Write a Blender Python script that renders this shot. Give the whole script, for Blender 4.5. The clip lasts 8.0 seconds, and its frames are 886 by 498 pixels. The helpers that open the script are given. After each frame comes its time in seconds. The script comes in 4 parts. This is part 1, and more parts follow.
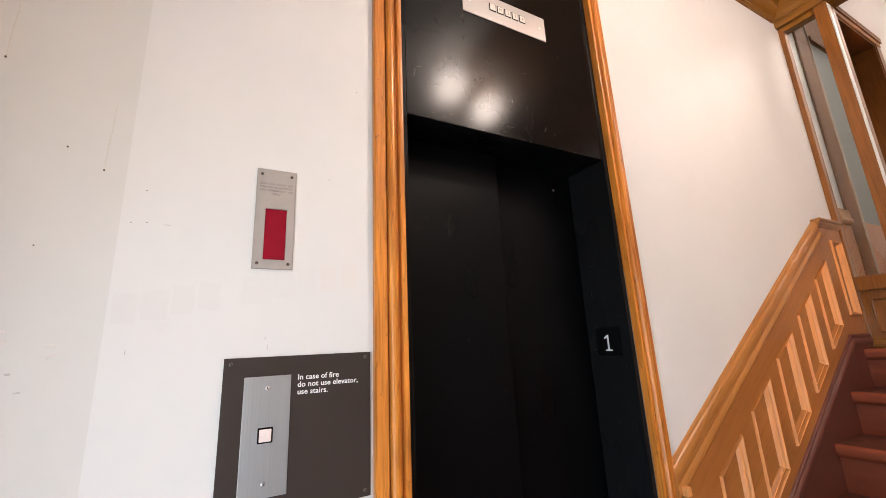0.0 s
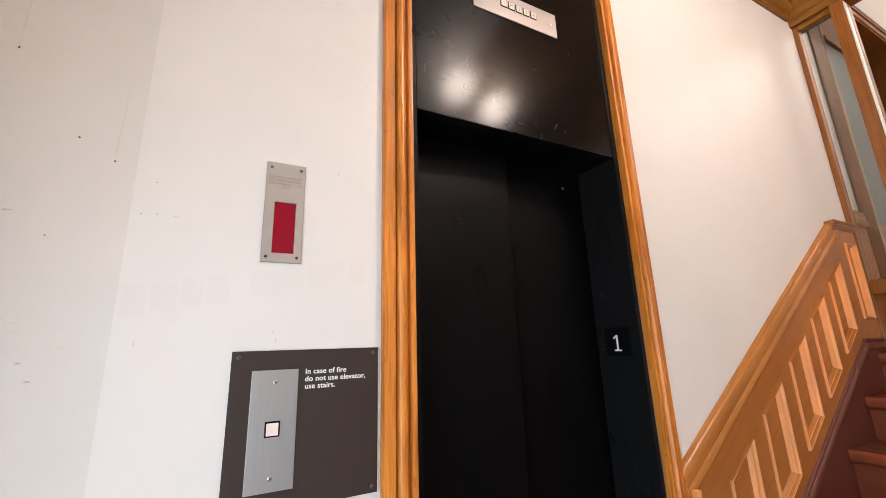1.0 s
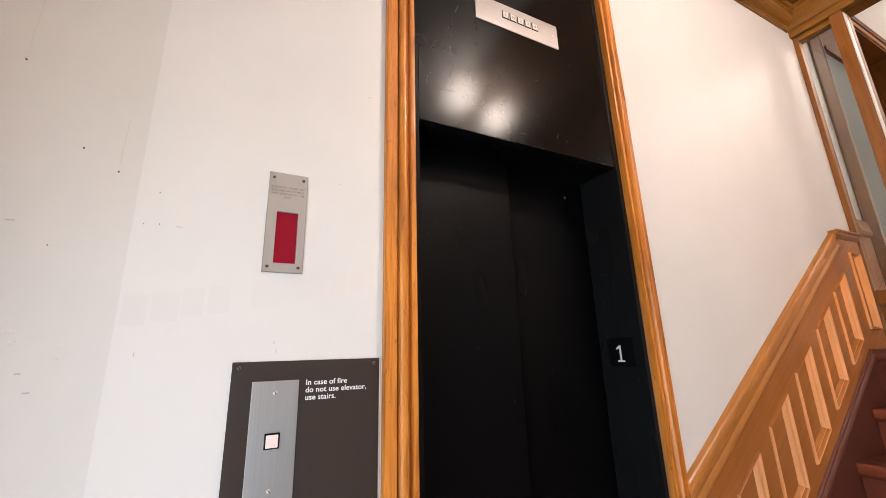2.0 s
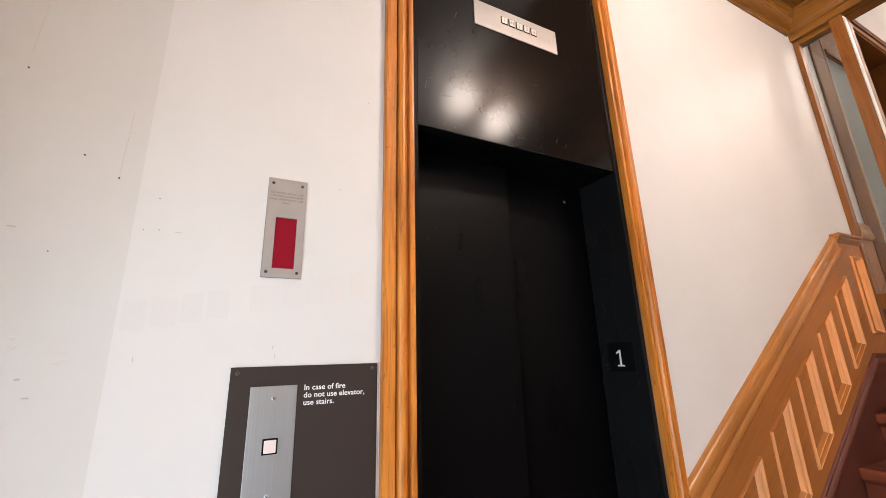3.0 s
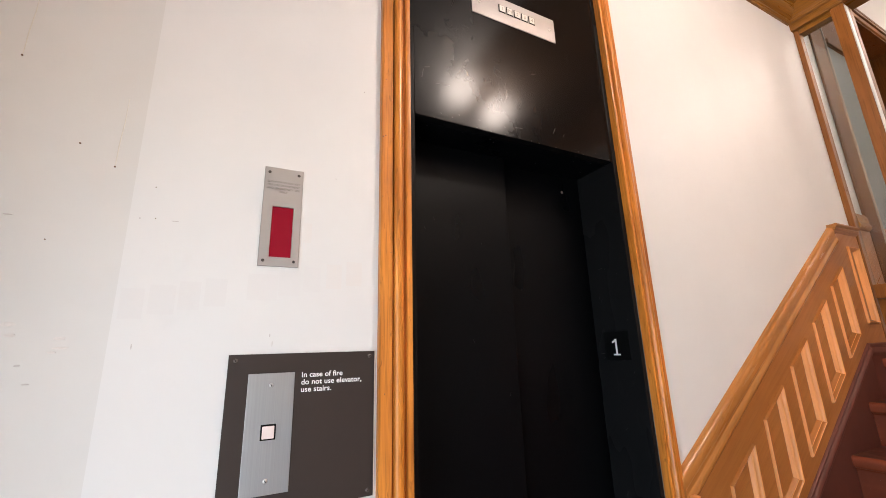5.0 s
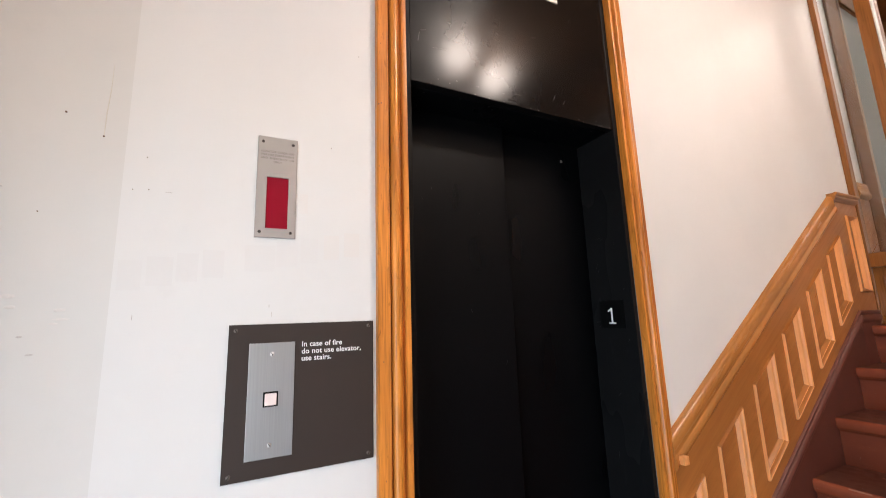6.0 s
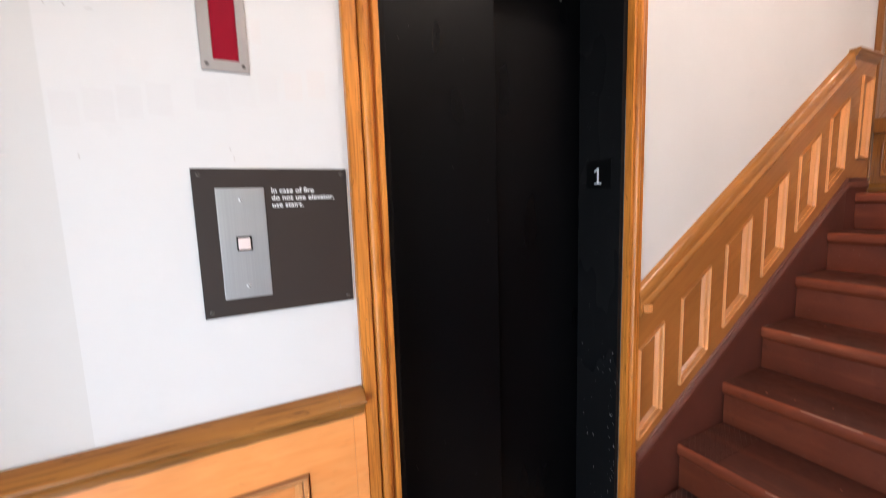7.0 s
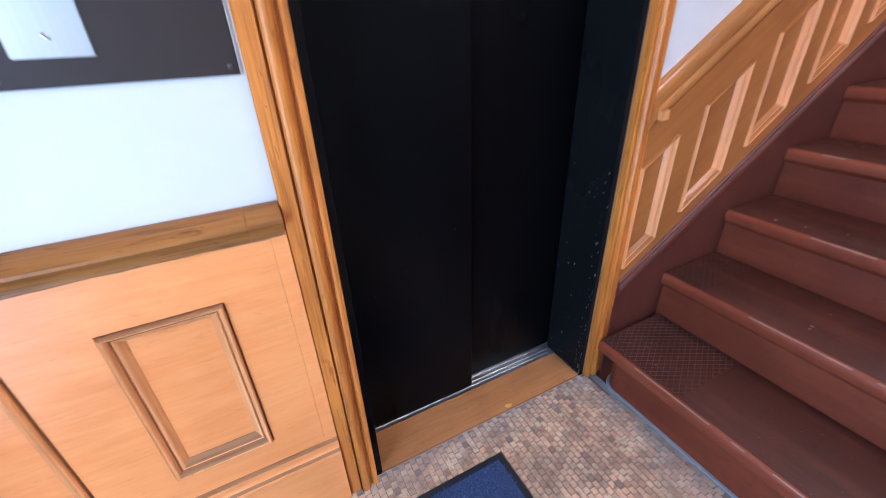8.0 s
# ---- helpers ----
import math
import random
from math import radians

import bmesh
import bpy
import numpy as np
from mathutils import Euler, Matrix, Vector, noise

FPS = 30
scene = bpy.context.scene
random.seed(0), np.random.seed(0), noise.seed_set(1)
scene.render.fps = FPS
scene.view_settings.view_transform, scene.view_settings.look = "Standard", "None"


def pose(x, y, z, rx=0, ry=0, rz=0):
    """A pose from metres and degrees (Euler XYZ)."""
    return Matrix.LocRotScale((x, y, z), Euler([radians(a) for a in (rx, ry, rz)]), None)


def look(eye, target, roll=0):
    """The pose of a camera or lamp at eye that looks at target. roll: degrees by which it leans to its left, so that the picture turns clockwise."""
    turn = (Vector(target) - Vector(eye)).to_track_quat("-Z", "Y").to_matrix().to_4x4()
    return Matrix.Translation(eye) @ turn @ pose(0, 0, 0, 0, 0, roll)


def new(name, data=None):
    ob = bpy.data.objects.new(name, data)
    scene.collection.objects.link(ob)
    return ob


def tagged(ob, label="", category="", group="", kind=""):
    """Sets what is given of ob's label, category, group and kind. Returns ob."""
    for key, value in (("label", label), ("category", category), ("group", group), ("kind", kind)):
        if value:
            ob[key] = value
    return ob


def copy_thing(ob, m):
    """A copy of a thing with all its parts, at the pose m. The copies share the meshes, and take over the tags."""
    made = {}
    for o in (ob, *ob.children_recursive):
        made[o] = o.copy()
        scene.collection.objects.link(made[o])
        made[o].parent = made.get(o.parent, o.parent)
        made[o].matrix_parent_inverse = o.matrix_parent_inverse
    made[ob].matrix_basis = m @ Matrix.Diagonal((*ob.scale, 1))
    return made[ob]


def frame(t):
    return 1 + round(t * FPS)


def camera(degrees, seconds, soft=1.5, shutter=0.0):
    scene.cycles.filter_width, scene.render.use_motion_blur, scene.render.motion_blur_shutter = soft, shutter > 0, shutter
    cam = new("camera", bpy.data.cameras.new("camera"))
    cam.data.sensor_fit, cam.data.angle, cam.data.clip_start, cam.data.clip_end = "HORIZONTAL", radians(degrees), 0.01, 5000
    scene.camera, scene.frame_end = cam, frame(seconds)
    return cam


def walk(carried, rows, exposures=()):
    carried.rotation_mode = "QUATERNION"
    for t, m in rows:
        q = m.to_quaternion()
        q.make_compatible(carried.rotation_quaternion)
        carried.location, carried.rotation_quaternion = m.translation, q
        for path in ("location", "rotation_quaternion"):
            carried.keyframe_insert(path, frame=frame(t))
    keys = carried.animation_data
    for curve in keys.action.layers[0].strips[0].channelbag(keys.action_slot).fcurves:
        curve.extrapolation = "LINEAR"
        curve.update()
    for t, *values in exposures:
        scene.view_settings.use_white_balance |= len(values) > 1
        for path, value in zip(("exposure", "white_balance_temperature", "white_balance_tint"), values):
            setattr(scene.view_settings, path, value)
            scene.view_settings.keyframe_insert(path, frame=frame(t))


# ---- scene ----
cam = camera(96.2, 8.0, 0.65, 0.4)
PATH = [
    (0, (0.916, -0.28, 1.401), (-0.805, 0.626, 1.868), -2.6),
    (0.5, (0.91, -0.278, 1.395), (-0.813, 0.626, 1.857), -2.3),
    (1, (0.902, -0.283, 1.393), (-0.831, 0.598, 1.862), -1.8),
    (1.5, (0.899, -0.284, 1.395), (-0.831, 0.591, 1.886), -1.7),
    (3, (0.909, -0.276, 1.402), (-0.82, 0.583, 1.925), -1.6),
    (3.5, (0.907, -0.279, 1.397), (-0.824, 0.578, 1.917), -1.5),
    (4, (0.91, -0.28, 1.394), (-0.823, 0.579, 1.905), -1.4),
    (5.5, (0.914, -0.267, 1.393), (-0.83, 0.604, 1.841), -2.0),
    (6, (0.913, -0.267, 1.393), (-0.85, 0.613, 1.735), -1.9),
    (6.5, (0.907, -0.258, 1.375), (-0.877, 0.64, 1.479), -2.0),
    (7, (0.897, -0.216, 1.317), (-0.875, 0.679, 1.074), -1.9),
    (7.2, (0.894, -0.175, 1.285), (-0.855, 0.702, 0.868), -2.0),
    (7.5, (0.884, -0.102, 1.206), (-0.796, 0.75, 0.53), -2.1),
    (7.8, (0.828, -0.063, 1.172), (-0.788, 0.75, 0.318), -2.2),
    (8, (0.742, -0.03, 1.145), (-0.83, 0.752, 0.186), -2.3),
]
EXPOSURES = [(0.0, 3.19, 6850, 12), (6.5, 3.23, 6650, 11), (7.0, 3.32, 6550, 12), (7.5, 3.40, 6150, 12), (8.0, 3.46, 5050, 12)]
walk(cam, [(t, look(eye, target, roll)) for t, eye, target, roll in PATH], EXPOSURES)

# ---- world and lights ----
world = bpy.data.worlds.new("sky")
scene.world = world
world.use_nodes = True
wn = world.node_tree.nodes
sky = wn.new("ShaderNodeTexSky")
sky.sky_type, sky.sun_disc = "NISHITA", False
sky.sun_elevation, sky.sun_rotation = radians(42), radians(90)
world.node_tree.links.new(sky.outputs[0], wn["Background"].inputs[0])
wn["Background"].inputs[1].default_value = 0.10


def area_lamp(name, eye, target, sx, sy, watts, colour):
    data = bpy.data.lights.new(name, "AREA")
    data.shape, data.size, data.size_y = "RECTANGLE", sx, sy
    data.energy, data.color = watts, colour
    ob = new(name, data)
    ob.matrix_world = look(eye, target)
    return ob


DOOR_W, LAMP_E = 2.45, 11.2
area_lamp("entrance_daylight", (1.18, -0.935, 0.84), (1.18, 0.0, 0.84), 1.0, 1.66, DOOR_W, (0.50, 0.76, 1.0))
sun = bpy.data.lights.new("sun", "SUN")
sun.energy, sun.angle, sun.color = 4.0, radians(0.5), (1.0, 0.97, 0.94)
new("sun", sun).matrix_world = look((9.0, -4.0, 8.1), (0.0, -4.0, 0.0))

# ---- materials ----


def mat(name):
    m = bpy.data.materials.new(name)
    m.use_nodes = True
    nt = m.node_tree
    return m, nt, nt.nodes["Principled BSDF"]


def nd(nt, kind, **values):
    n = nt.nodes.new(kind)
    for k, v in values.items():
        n.inputs[k.replace("_", " ")].default_value = v
    return n


def coords(nt, scale=(1, 1, 1), rot=(0, 0, 0)):
    tc = nt.nodes.new("ShaderNodeTexCoord")
    mp = nt.nodes.new("ShaderNodeMapping")
    mp.vector_type = "TEXTURE"
    mp.inputs["Scale"].default_value = [1 / c for c in scale]
    mp.inputs["Rotation"].default_value = rot
    nt.links.new(tc.outputs["Object"], mp.inputs["Vector"])
    return mp.outputs[0]


def ramp(nt, fac, stops):
    r = nt.nodes.new("ShaderNodeValToRGB")
    e = r.color_ramp.elements
    while len(e) < len(stops):
        e.new(0.5)
    for el, (p, c) in zip(e, stops):
        el.position, el.color = p, (*c, 1) if len(c) == 3 else c
    nt.links.new(fac, r.inputs[0])
    return r.outputs[0]


def noise_tex(nt, vec, scale, detail=4.0, rough=0.55, distort=0.0):
    n = nd(nt, "ShaderNodeTexNoise", Scale=scale, Detail=detail, Roughness=rough, Distortion=distort)
    nt.links.new(vec, n.inputs["Vector"])
    return n.outputs[0]


def mix(nt, fac, a, b, mode="MIX"):
    m = nt.nodes.new("ShaderNodeMix")
    m.data_type, m.blend_type = "RGBA", mode
    for sock, v in ((m.inputs[0], fac), (m.inputs[6], a), (m.inputs[7], b)):
        if isinstance(v, (int, float)):
            sock.default_value = v
        elif isinstance(v, tuple):
            sock.default_value = (*v, 1)
        else:
            nt.links.new(v, sock)
    return m.outputs[2]


def bump(nt, bsdf, height, strength, dist=0.002):
    b = nd(nt, "ShaderNodeBump", Strength=strength, Distance=dist)
    nt.links.new(height, b.inputs["Height"])
    nt.links.new(b.outputs[0], bsdf.inputs["Normal"])


def wood(name, light, dark, axis, rough=0.32, slope=0.0, coat=0.35, streak=0.8, blotch=0.42, specks=0.0, stretch=1.6):
    """Varnished oak with its grain along one axis; slope: the grain's climb in the yz plane, in degrees."""
    m, nt, bs = mat(name)
    long = {"x": 0, "y": 1, "z": 2}[axis]
    sc = [38.0, 38.0, 38.0]
    sc[long] = stretch
    v = coords(nt, sc, (radians(slope), 0, 0))
    grain = noise_tex(nt, v, 1.0, 6, 0.62, 0.6)
    sc2 = [190.0, 190.0, 190.0]
    sc2[long] = 7.0
    pores = noise_tex(nt, coords(nt, sc2, (radians(slope), 0, 0)), 1.0, 3, 0.5)
    big = noise_tex(nt, coords(nt), 2.2, 3)
    col = ramp(nt, grain, [(0.30, dark), (0.50, tuple(0.55 * a + 0.45 * b for a, b in zip(light, dark))), (0.68, light)])
    col = mix(nt, ramp(nt, pores, [(0.32, (streak,) * 3), (0.50, (0, 0, 0))]), col, tuple(0.45 * c for c in dark))
    col = mix(nt, blotch, col, ramp(nt, big, [(0.3, tuple(0.55 * c for c in dark)), (0.7, tuple(min(1, 1.1 * c) for c in light))]))
    if specks:
        # short dark flecks, knots and old nail marks in the varnish
        sc3 = [70.0, 70.0, 70.0]
        sc3[long] = 14.0
        fl = noise_tex(nt, coords(nt, sc3, (radians(slope), 0, 0)), 1.0, 3, 0.6, 1.2)
        col = mix(nt, ramp(nt, fl, [(0.62, (0, 0, 0)), (0.72, (specks,) * 3)]), col, tuple(0.22 * c for c in dark))
    nt.links.new(col, bs.inputs["Base Color"])
    nt.links.new(ramp(nt, grain, [(0.2, (rough + 0.12,) * 3), (0.8, (rough - 0.06,) * 3)]), bs.inputs["Roughness"])
    bs.inputs["Coat Weight"].default_value = 0.5 * coat
    bs.inputs["Specular IOR Level"].default_value = 0.25
    bs.inputs["Coat Roughness"].default_value = 0.22
    bump(nt, bs, pores, 0.12, 0.0006)
    return m


OAK, OAK_D = (0.76, 0.270, 0.044), (0.38, 0.105, 0.012)
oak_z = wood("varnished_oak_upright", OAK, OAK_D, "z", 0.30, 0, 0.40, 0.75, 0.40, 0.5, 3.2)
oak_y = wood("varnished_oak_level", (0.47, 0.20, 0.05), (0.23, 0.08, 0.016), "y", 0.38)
oak_rail = wood("worn_dark_oak_rail", (0.43, 0.175, 0.036), (0.19, 0.064, 0.013), "y", 0.40, 0, 0.2, 0.8, 0.35, 0.6)
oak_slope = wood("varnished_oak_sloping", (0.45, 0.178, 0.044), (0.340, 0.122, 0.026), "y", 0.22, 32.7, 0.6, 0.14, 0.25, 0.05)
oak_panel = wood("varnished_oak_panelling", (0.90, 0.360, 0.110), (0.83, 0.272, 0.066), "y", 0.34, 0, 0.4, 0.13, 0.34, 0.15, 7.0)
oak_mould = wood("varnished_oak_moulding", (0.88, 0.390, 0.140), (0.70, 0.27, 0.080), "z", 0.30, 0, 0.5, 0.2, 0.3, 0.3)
# lighter than oak_stair: the light catching these mouldings is put into the colour
oak_smould = wood("varnished_lit_oak_stair_moulding", (0.82, 0.350, 0.120), (0.64, 0.245, 0.072), "z", 0.30, 0, 0.35, 0.2, 0.3, 0.2)
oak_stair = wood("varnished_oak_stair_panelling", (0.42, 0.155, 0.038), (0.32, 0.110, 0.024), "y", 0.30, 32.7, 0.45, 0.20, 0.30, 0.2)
# beam and crown oak: weaker light near the ceiling is put into the colour
oak_x = wood("varnished_oak_cross", (0.29, 0.118, 0.018), (0.15, 0.053, 0.0075), "x", 0.26, 0, 0.7, 0.8, 0.4, 0.5)
oak_crown = wood("dimmed_oak_crown", (0.27, 0.113, 0.017), (0.135, 0.048, 0.007), "y", 0.26, 0, 0.7, 0.8, 0.4, 0.5)
oak_post = wood("aged_oak_post", (0.29, 0.108, 0.025), (0.175, 0.059, 0.0115), "z", 0.28, 0, 0.6, 0.6, 0.35, 0.25)
ply = wood("worn_threshold_board", (0.60, 0.265, 0.090), (0.45, 0.170, 0.050), "y", 0.5, 0, 0.1, 0.3, 0.55, 0.5, 4.0)


def paint(name, a, b, rough=0.55, grain=260.0, relief=0.10):
    m, nt, bs = mat(name)
    v = coords(nt)
    big = noise_tex(nt, v, 1.7, 5, 0.6)
    fine = noise_tex(nt, v, 9.0, 6, 0.7)
    col = mix(nt, ramp(nt, big, [(0.35, (0, 0, 0)), (0.70, (1, 1, 1))]), a, b)
    col = mix(nt, ramp(nt, fine, [(0.60, (0, 0, 0)), (0.80, (0.25,) * 3)]), col, tuple(0.86 * c for c in b))
    nt.links.new(col, bs.inputs["Base Color"])
    bs.inputs["Roughness"].default_value = rough
    bump(nt, bs, noise_tex(nt, v, grain, 3), relief, 0.0008)
    return m


white = paint("off_white_wall_paint", (0.650, 0.632, 0.610), (0.616, 0.598, 0.574), 0.5)
# a darker coat, its colour also lowered for weaker light at upper left
white_dim = paint("dimmed_off_white_wall_paint", (0.602, 0.580, 0.550), (0.566, 0.543, 0.511), 0.5)
ceiling_paint = paint("white_ceiling_paint", (0.82, 0.80, 0.79), (0.79, 0.77, 0.75), 0.7)
grey_paint = paint("blue_grey_wall_paint", (0.20, 0.225, 0.225), (0.17, 0.195, 0.195), 0.6)
cream = paint("cream_cab_laminate", (0.72, 0.66, 0.56), (0.69, 0.63, 0.53), 0.4)
cement = paint("pale_grey_cement", (0.47, 0.462, 0.45), (0.33, 0.318, 0.30), 0.8, 120, 0.4)
ghost = paint("faded_lettering_shadow", (0.632, 0.610, 0.589), (0.622, 0.599, 0.577), 0.5)
ghost_warm = paint("faded_lettering_shadow_warm", (0.643, 0.609, 0.580), (0.636, 0.602, 0.571), 0.5)


def plain(name, colour, rough=0.5, metal=0.0, scale=60.0, vary=0.15):
    m, nt, bs = mat(name)
    f = noise_tex(nt, coords(nt), scale, 4)
    nt.links.new(mix(nt, f, tuple(c * (1 - vary) for c in colour), tuple(min(1, c * (1 + vary)) for c in colour)), bs.inputs["Base Color"])
    bs.inputs["Roughness"].default_value, bs.inputs["Metallic"].default_value = rough, metal
    return m


def stair_paint(name, a_, b_, wear):
    m, nt, bs = mat(name)
    v = coords(nt)
    big, fine, str_ = noise_tex(nt, v, 3.0, 5, 0.65), noise_tex(nt, v, 26, 5, 0.7), noise_tex(nt, coords(nt, (1.2, 9, 9)), 1.6, 4)
    col = mix(nt, ramp(nt, big, [(0.35, (0, 0, 0)), (0.7, (1, 1, 1))]), a_, b_)
    col = mix(nt, ramp(nt, str_, [(0.52, (0, 0, 0)), (0.72, (0.55,) * 3)]), col, wear)
    col = mix(nt, ramp(nt, fine, [(0.60, (0, 0, 0)), (0.78, (0.35,) * 3)]), col, (0.018, 0.0065, 0.0048))
    # pale grit and paint flecks
    grit = noise_tex(nt, v, 210, 2, 0.5)
    col = mix(nt, ramp(nt, grit, [(0.735, (0, 0, 0)), (0.76, (0.7,) * 3)]), col, (0.30, 0.22, 0.18))
    nt.links.new(col, bs.inputs["Base Color"])
    nt.links.new(ramp(nt, fine, [(0.3, (0.42,) * 3), (0.7, (0.60,) * 3)]), bs.inputs["Roughness"])
    bs.inputs["Specular IOR Level"].default_value = 0.3
    bump(nt, bs, fine, 0.18, 0.001)
    return m


maroon = stair_paint("worn_maroon_stair_paint", (0.142, 0.0285, 0.0112), (0.205, 0.0420, 0.0158), (0.28, 0.064, 0.025))
# treads darker, nosings brighter: foot wear plus the low side light, as colour
tread_dark = stair_paint("trodden_shaded_stair_paint", (0.048, 0.0135, 0.0078), (0.074, 0.0200, 0.0112), (0.125, 0.036, 0.019))
lit_nosing = stair_paint("worn_lit_nosing_paint", (0.18, 0.037, 0.0145), (0.25, 0.054, 0.0205), (0.38, 0.105, 0.046))
maroon_skirt = plain("maroon_skirting_paint", (0.112, 0.0300, 0.0185), 0.45, 0, 14, 0.3)
worn_ridge = plain("worn_ridge_metal", (0.105, 0.047, 0.034), 0.5, 0.0, 6, 0.9)


def black_paint(name, colour, rough, chips):
    """Satin black enamel; chips: how much pale metal shows through in small flakes."""
    m, nt, bs = mat(name)
    v = coords(nt)
    n1 = noise_tex(nt, v, 4.0, 5, 0.65)
    scr = noise_tex(nt, coords(nt, (7, 7, 2)), 1.0, 2, 0.5)
    col = mix(nt, n1, tuple(0.7 * c for c in colour), tuple(1.3 * c for c in colour))
    smear = noise_tex(nt, coords(nt, (26, 26, 11)), 1.0, 6, 0.75, 0.8)
    col = mix(nt, ramp(nt, smear, [(0.56, (0, 0, 0)), (0.74, (0.28,) * 3)]), col, tuple(3.0 * c for c in colour))
    if chips:
        flake = noise_tex(nt, coords(nt, (150, 150, 70)), 1.0, 2, 0.6)
        where = noise_tex(nt, v, 7.0, 2)
        f = nt.nodes.new("ShaderNodeMath")
        f.operation = "MULTIPLY"
        nt.links.new(ramp(nt, flake, [(0.70 - chips, (0, 0, 0)), (0.72 - chips, (1, 1, 1))]), f.inputs[0])
        nt.links.new(ramp(nt, where, [(0.50, (0, 0, 0)), (0.60, (1, 1, 1))]), f.inputs[1])
        col = mix(nt, f.outputs[0], col, (0.20, 0.19, 0.18))
    nt.links.new(col, bs.inputs["Base Color"])
    spread = 0.3 * (rough - 0.14)
    nt.links.new(ramp(nt, scr, [(0.3, (rough - spread,) * 3), (0.75, (rough + 2 * spread,) * 3)]), bs.inputs["Roughness"])
    bump(nt, bs, noise_tex(nt, v, 5, 2), 0.02, 0.002)
    bs.inputs["Specular IOR Level"].default_value = 0.085 if rough > 0.25 else 0.105
    return m


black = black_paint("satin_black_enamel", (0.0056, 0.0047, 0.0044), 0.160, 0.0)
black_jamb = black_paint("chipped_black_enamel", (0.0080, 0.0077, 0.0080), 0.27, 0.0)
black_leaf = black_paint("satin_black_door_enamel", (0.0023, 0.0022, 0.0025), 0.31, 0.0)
void = plain("unlit_shaft_black", (0.006, 0.006, 0.006), 0.9)
rubber = plain("black_rubber", (0.018, 0.019, 0.022), 0.6, 0, 200, 0.4)
sign_brown = plain("dark_brown_phenolic", (0.036, 0.0250, 0.0205), 0.46, 0, 4, 0.08)
white_ink = plain("white_lettering", (0.80, 0.79, 0.78), 0.5, 0, 40, 0.03)
grey_ink = plain("engraved_grey_lettering", (0.16, 0.14, 0.13), 0.5)
dark_mark = plain("dark_nail_hole", (0.13, 0.075, 0.045), 0.8)
drip = plain("brown_drip_stain", (0.570, 0.520, 0.435), 0.6, 0, 90, 0.2)
scuff = plain("grey_brown_scuff", (0.50, 0.46, 0.425), 0.6, 0, 150, 0.4)
frame_black = plain("black_bezel", (0.0030, 0.0028, 0.0028), 0.45)
crimson = plain("crimson_break_glass", (0.24, 0.004, 0.016), 0.3, 0, 6, 0.15)
pale_brown = paint("pale_worn_brown_paint", (0.36, 0.29, 0.23), (0.30, 0.23, 0.18), 0.5)
dull_brown = paint("dull_brown_board_paint", (0.23, 0.108, 0.044), (0.155, 0.068, 0.026), 0.5)
for m_, level in ((dull_brown, 0.08), (pale_brown, 0.08), (grey_paint, 0.10), (crimson, 0.15), (sign_brown, 0.25), (frame_black, 0.12)):
    m_.node_tree.nodes["Principled BSDF"].inputs["Specular IOR Level"].default_value = level
cab_floor = wood("brown_cab_floor", (0.16, 0.06, 0.03), (0.08, 0.03, 0.015), "y", 0.4)


def steel(name, colour, rough, along, relief=0.06):
    m, nt, bs = mat(name)
    sc = [900.0, 900.0, 900.0]
    sc["xyz".index(along)] = 6.0
    g = noise_tex(nt, coords(nt, sc), 1.0, 3)
    b = noise_tex(nt, coords(nt), 9.0, 4)
    nt.links.new(mix(nt, g, tuple(0.86 * c for c in colour), tuple(min(1, 1.08 * c) for c in colour)), bs.inputs["Base Color"])
    if relief:
        nt.links.new(ramp(nt, b, [(0.3, (rough - 0.05,) * 3), (0.7, (rough + 0.08,) * 3)]), bs.inputs["Roughness"])
    else:
        bs.inputs["Roughness"].default_value = rough
    bs.inputs["Metallic"].default_value = 1.0
    bs.inputs["Anisotropic"].default_value = 0.5 if relief else 0.8
    if not relief:
        tan = nt.nodes.new("ShaderNodeTangent")
        tan.direction_type, tan.axis = "RADIAL", "Z"
        nt.links.new(tan.outputs[0], bs.inputs["Tangent"])
    if relief:
        bump(nt, bs, g, relief, 0.0003)
    return m


steel_y = steel("brushed_stainless_steel", (0.30, 0.283, 0.275), 0.36, "y")
steel_brush = steel("vertically_brushed_stainless", (0.43, 0.408, 0.395), 0.32, "z", 0.0)
steel_z = steel("brushed_stainless_upright", (0.60, 0.585, 0.57), 0.30, "z")
alu = steel("dull_aluminium", (0.72, 0.72, 0.72), 0.42, "y")
zinc = plain("grey_painted_metal_plate", (0.40, 0.37, 0.345), 0.42, 0.55, 30, 0.05)
screw_metal = plain("zinc_screw", (0.62, 0.60, 0.58), 0.28, 1.0)
dark_screw = plain("darkened_screw", (0.12, 0.10, 0.09), 0.4, 0.8)


def emitter(name, colour, strength, base=(0.9, 0.9, 0.9)):
    m, nt, bs = mat(name)
    bs.inputs["Base Color"].default_value = (*base, 1)
    bs.inputs["Emission Color"].default_value = (*colour, 1)
    bs.inputs["Emission Strength"].default_value = strength
    return m


globe_glow = emitter("lit_opal_globe", (1.0, 0.872, 0.80), LAMP_E)
button_glow = emitter("lit_call_button", (1.0, 0.74, 0.68), 0.03, (0.55, 0.47, 0.45))


def glass(name):
    m, nt, bs = mat(name)
    bs.inputs["Transmission Weight"].default_value = 1.0
    bs.inputs["Roughness"].default_value = 0.03
    bs.inputs["IOR"].default_value = 1.45
    bs.inputs["Base Color"].default_value = (0.90, 0.93, 0.92, 1)
    return m


pane_glass = glass("old_window_glass")


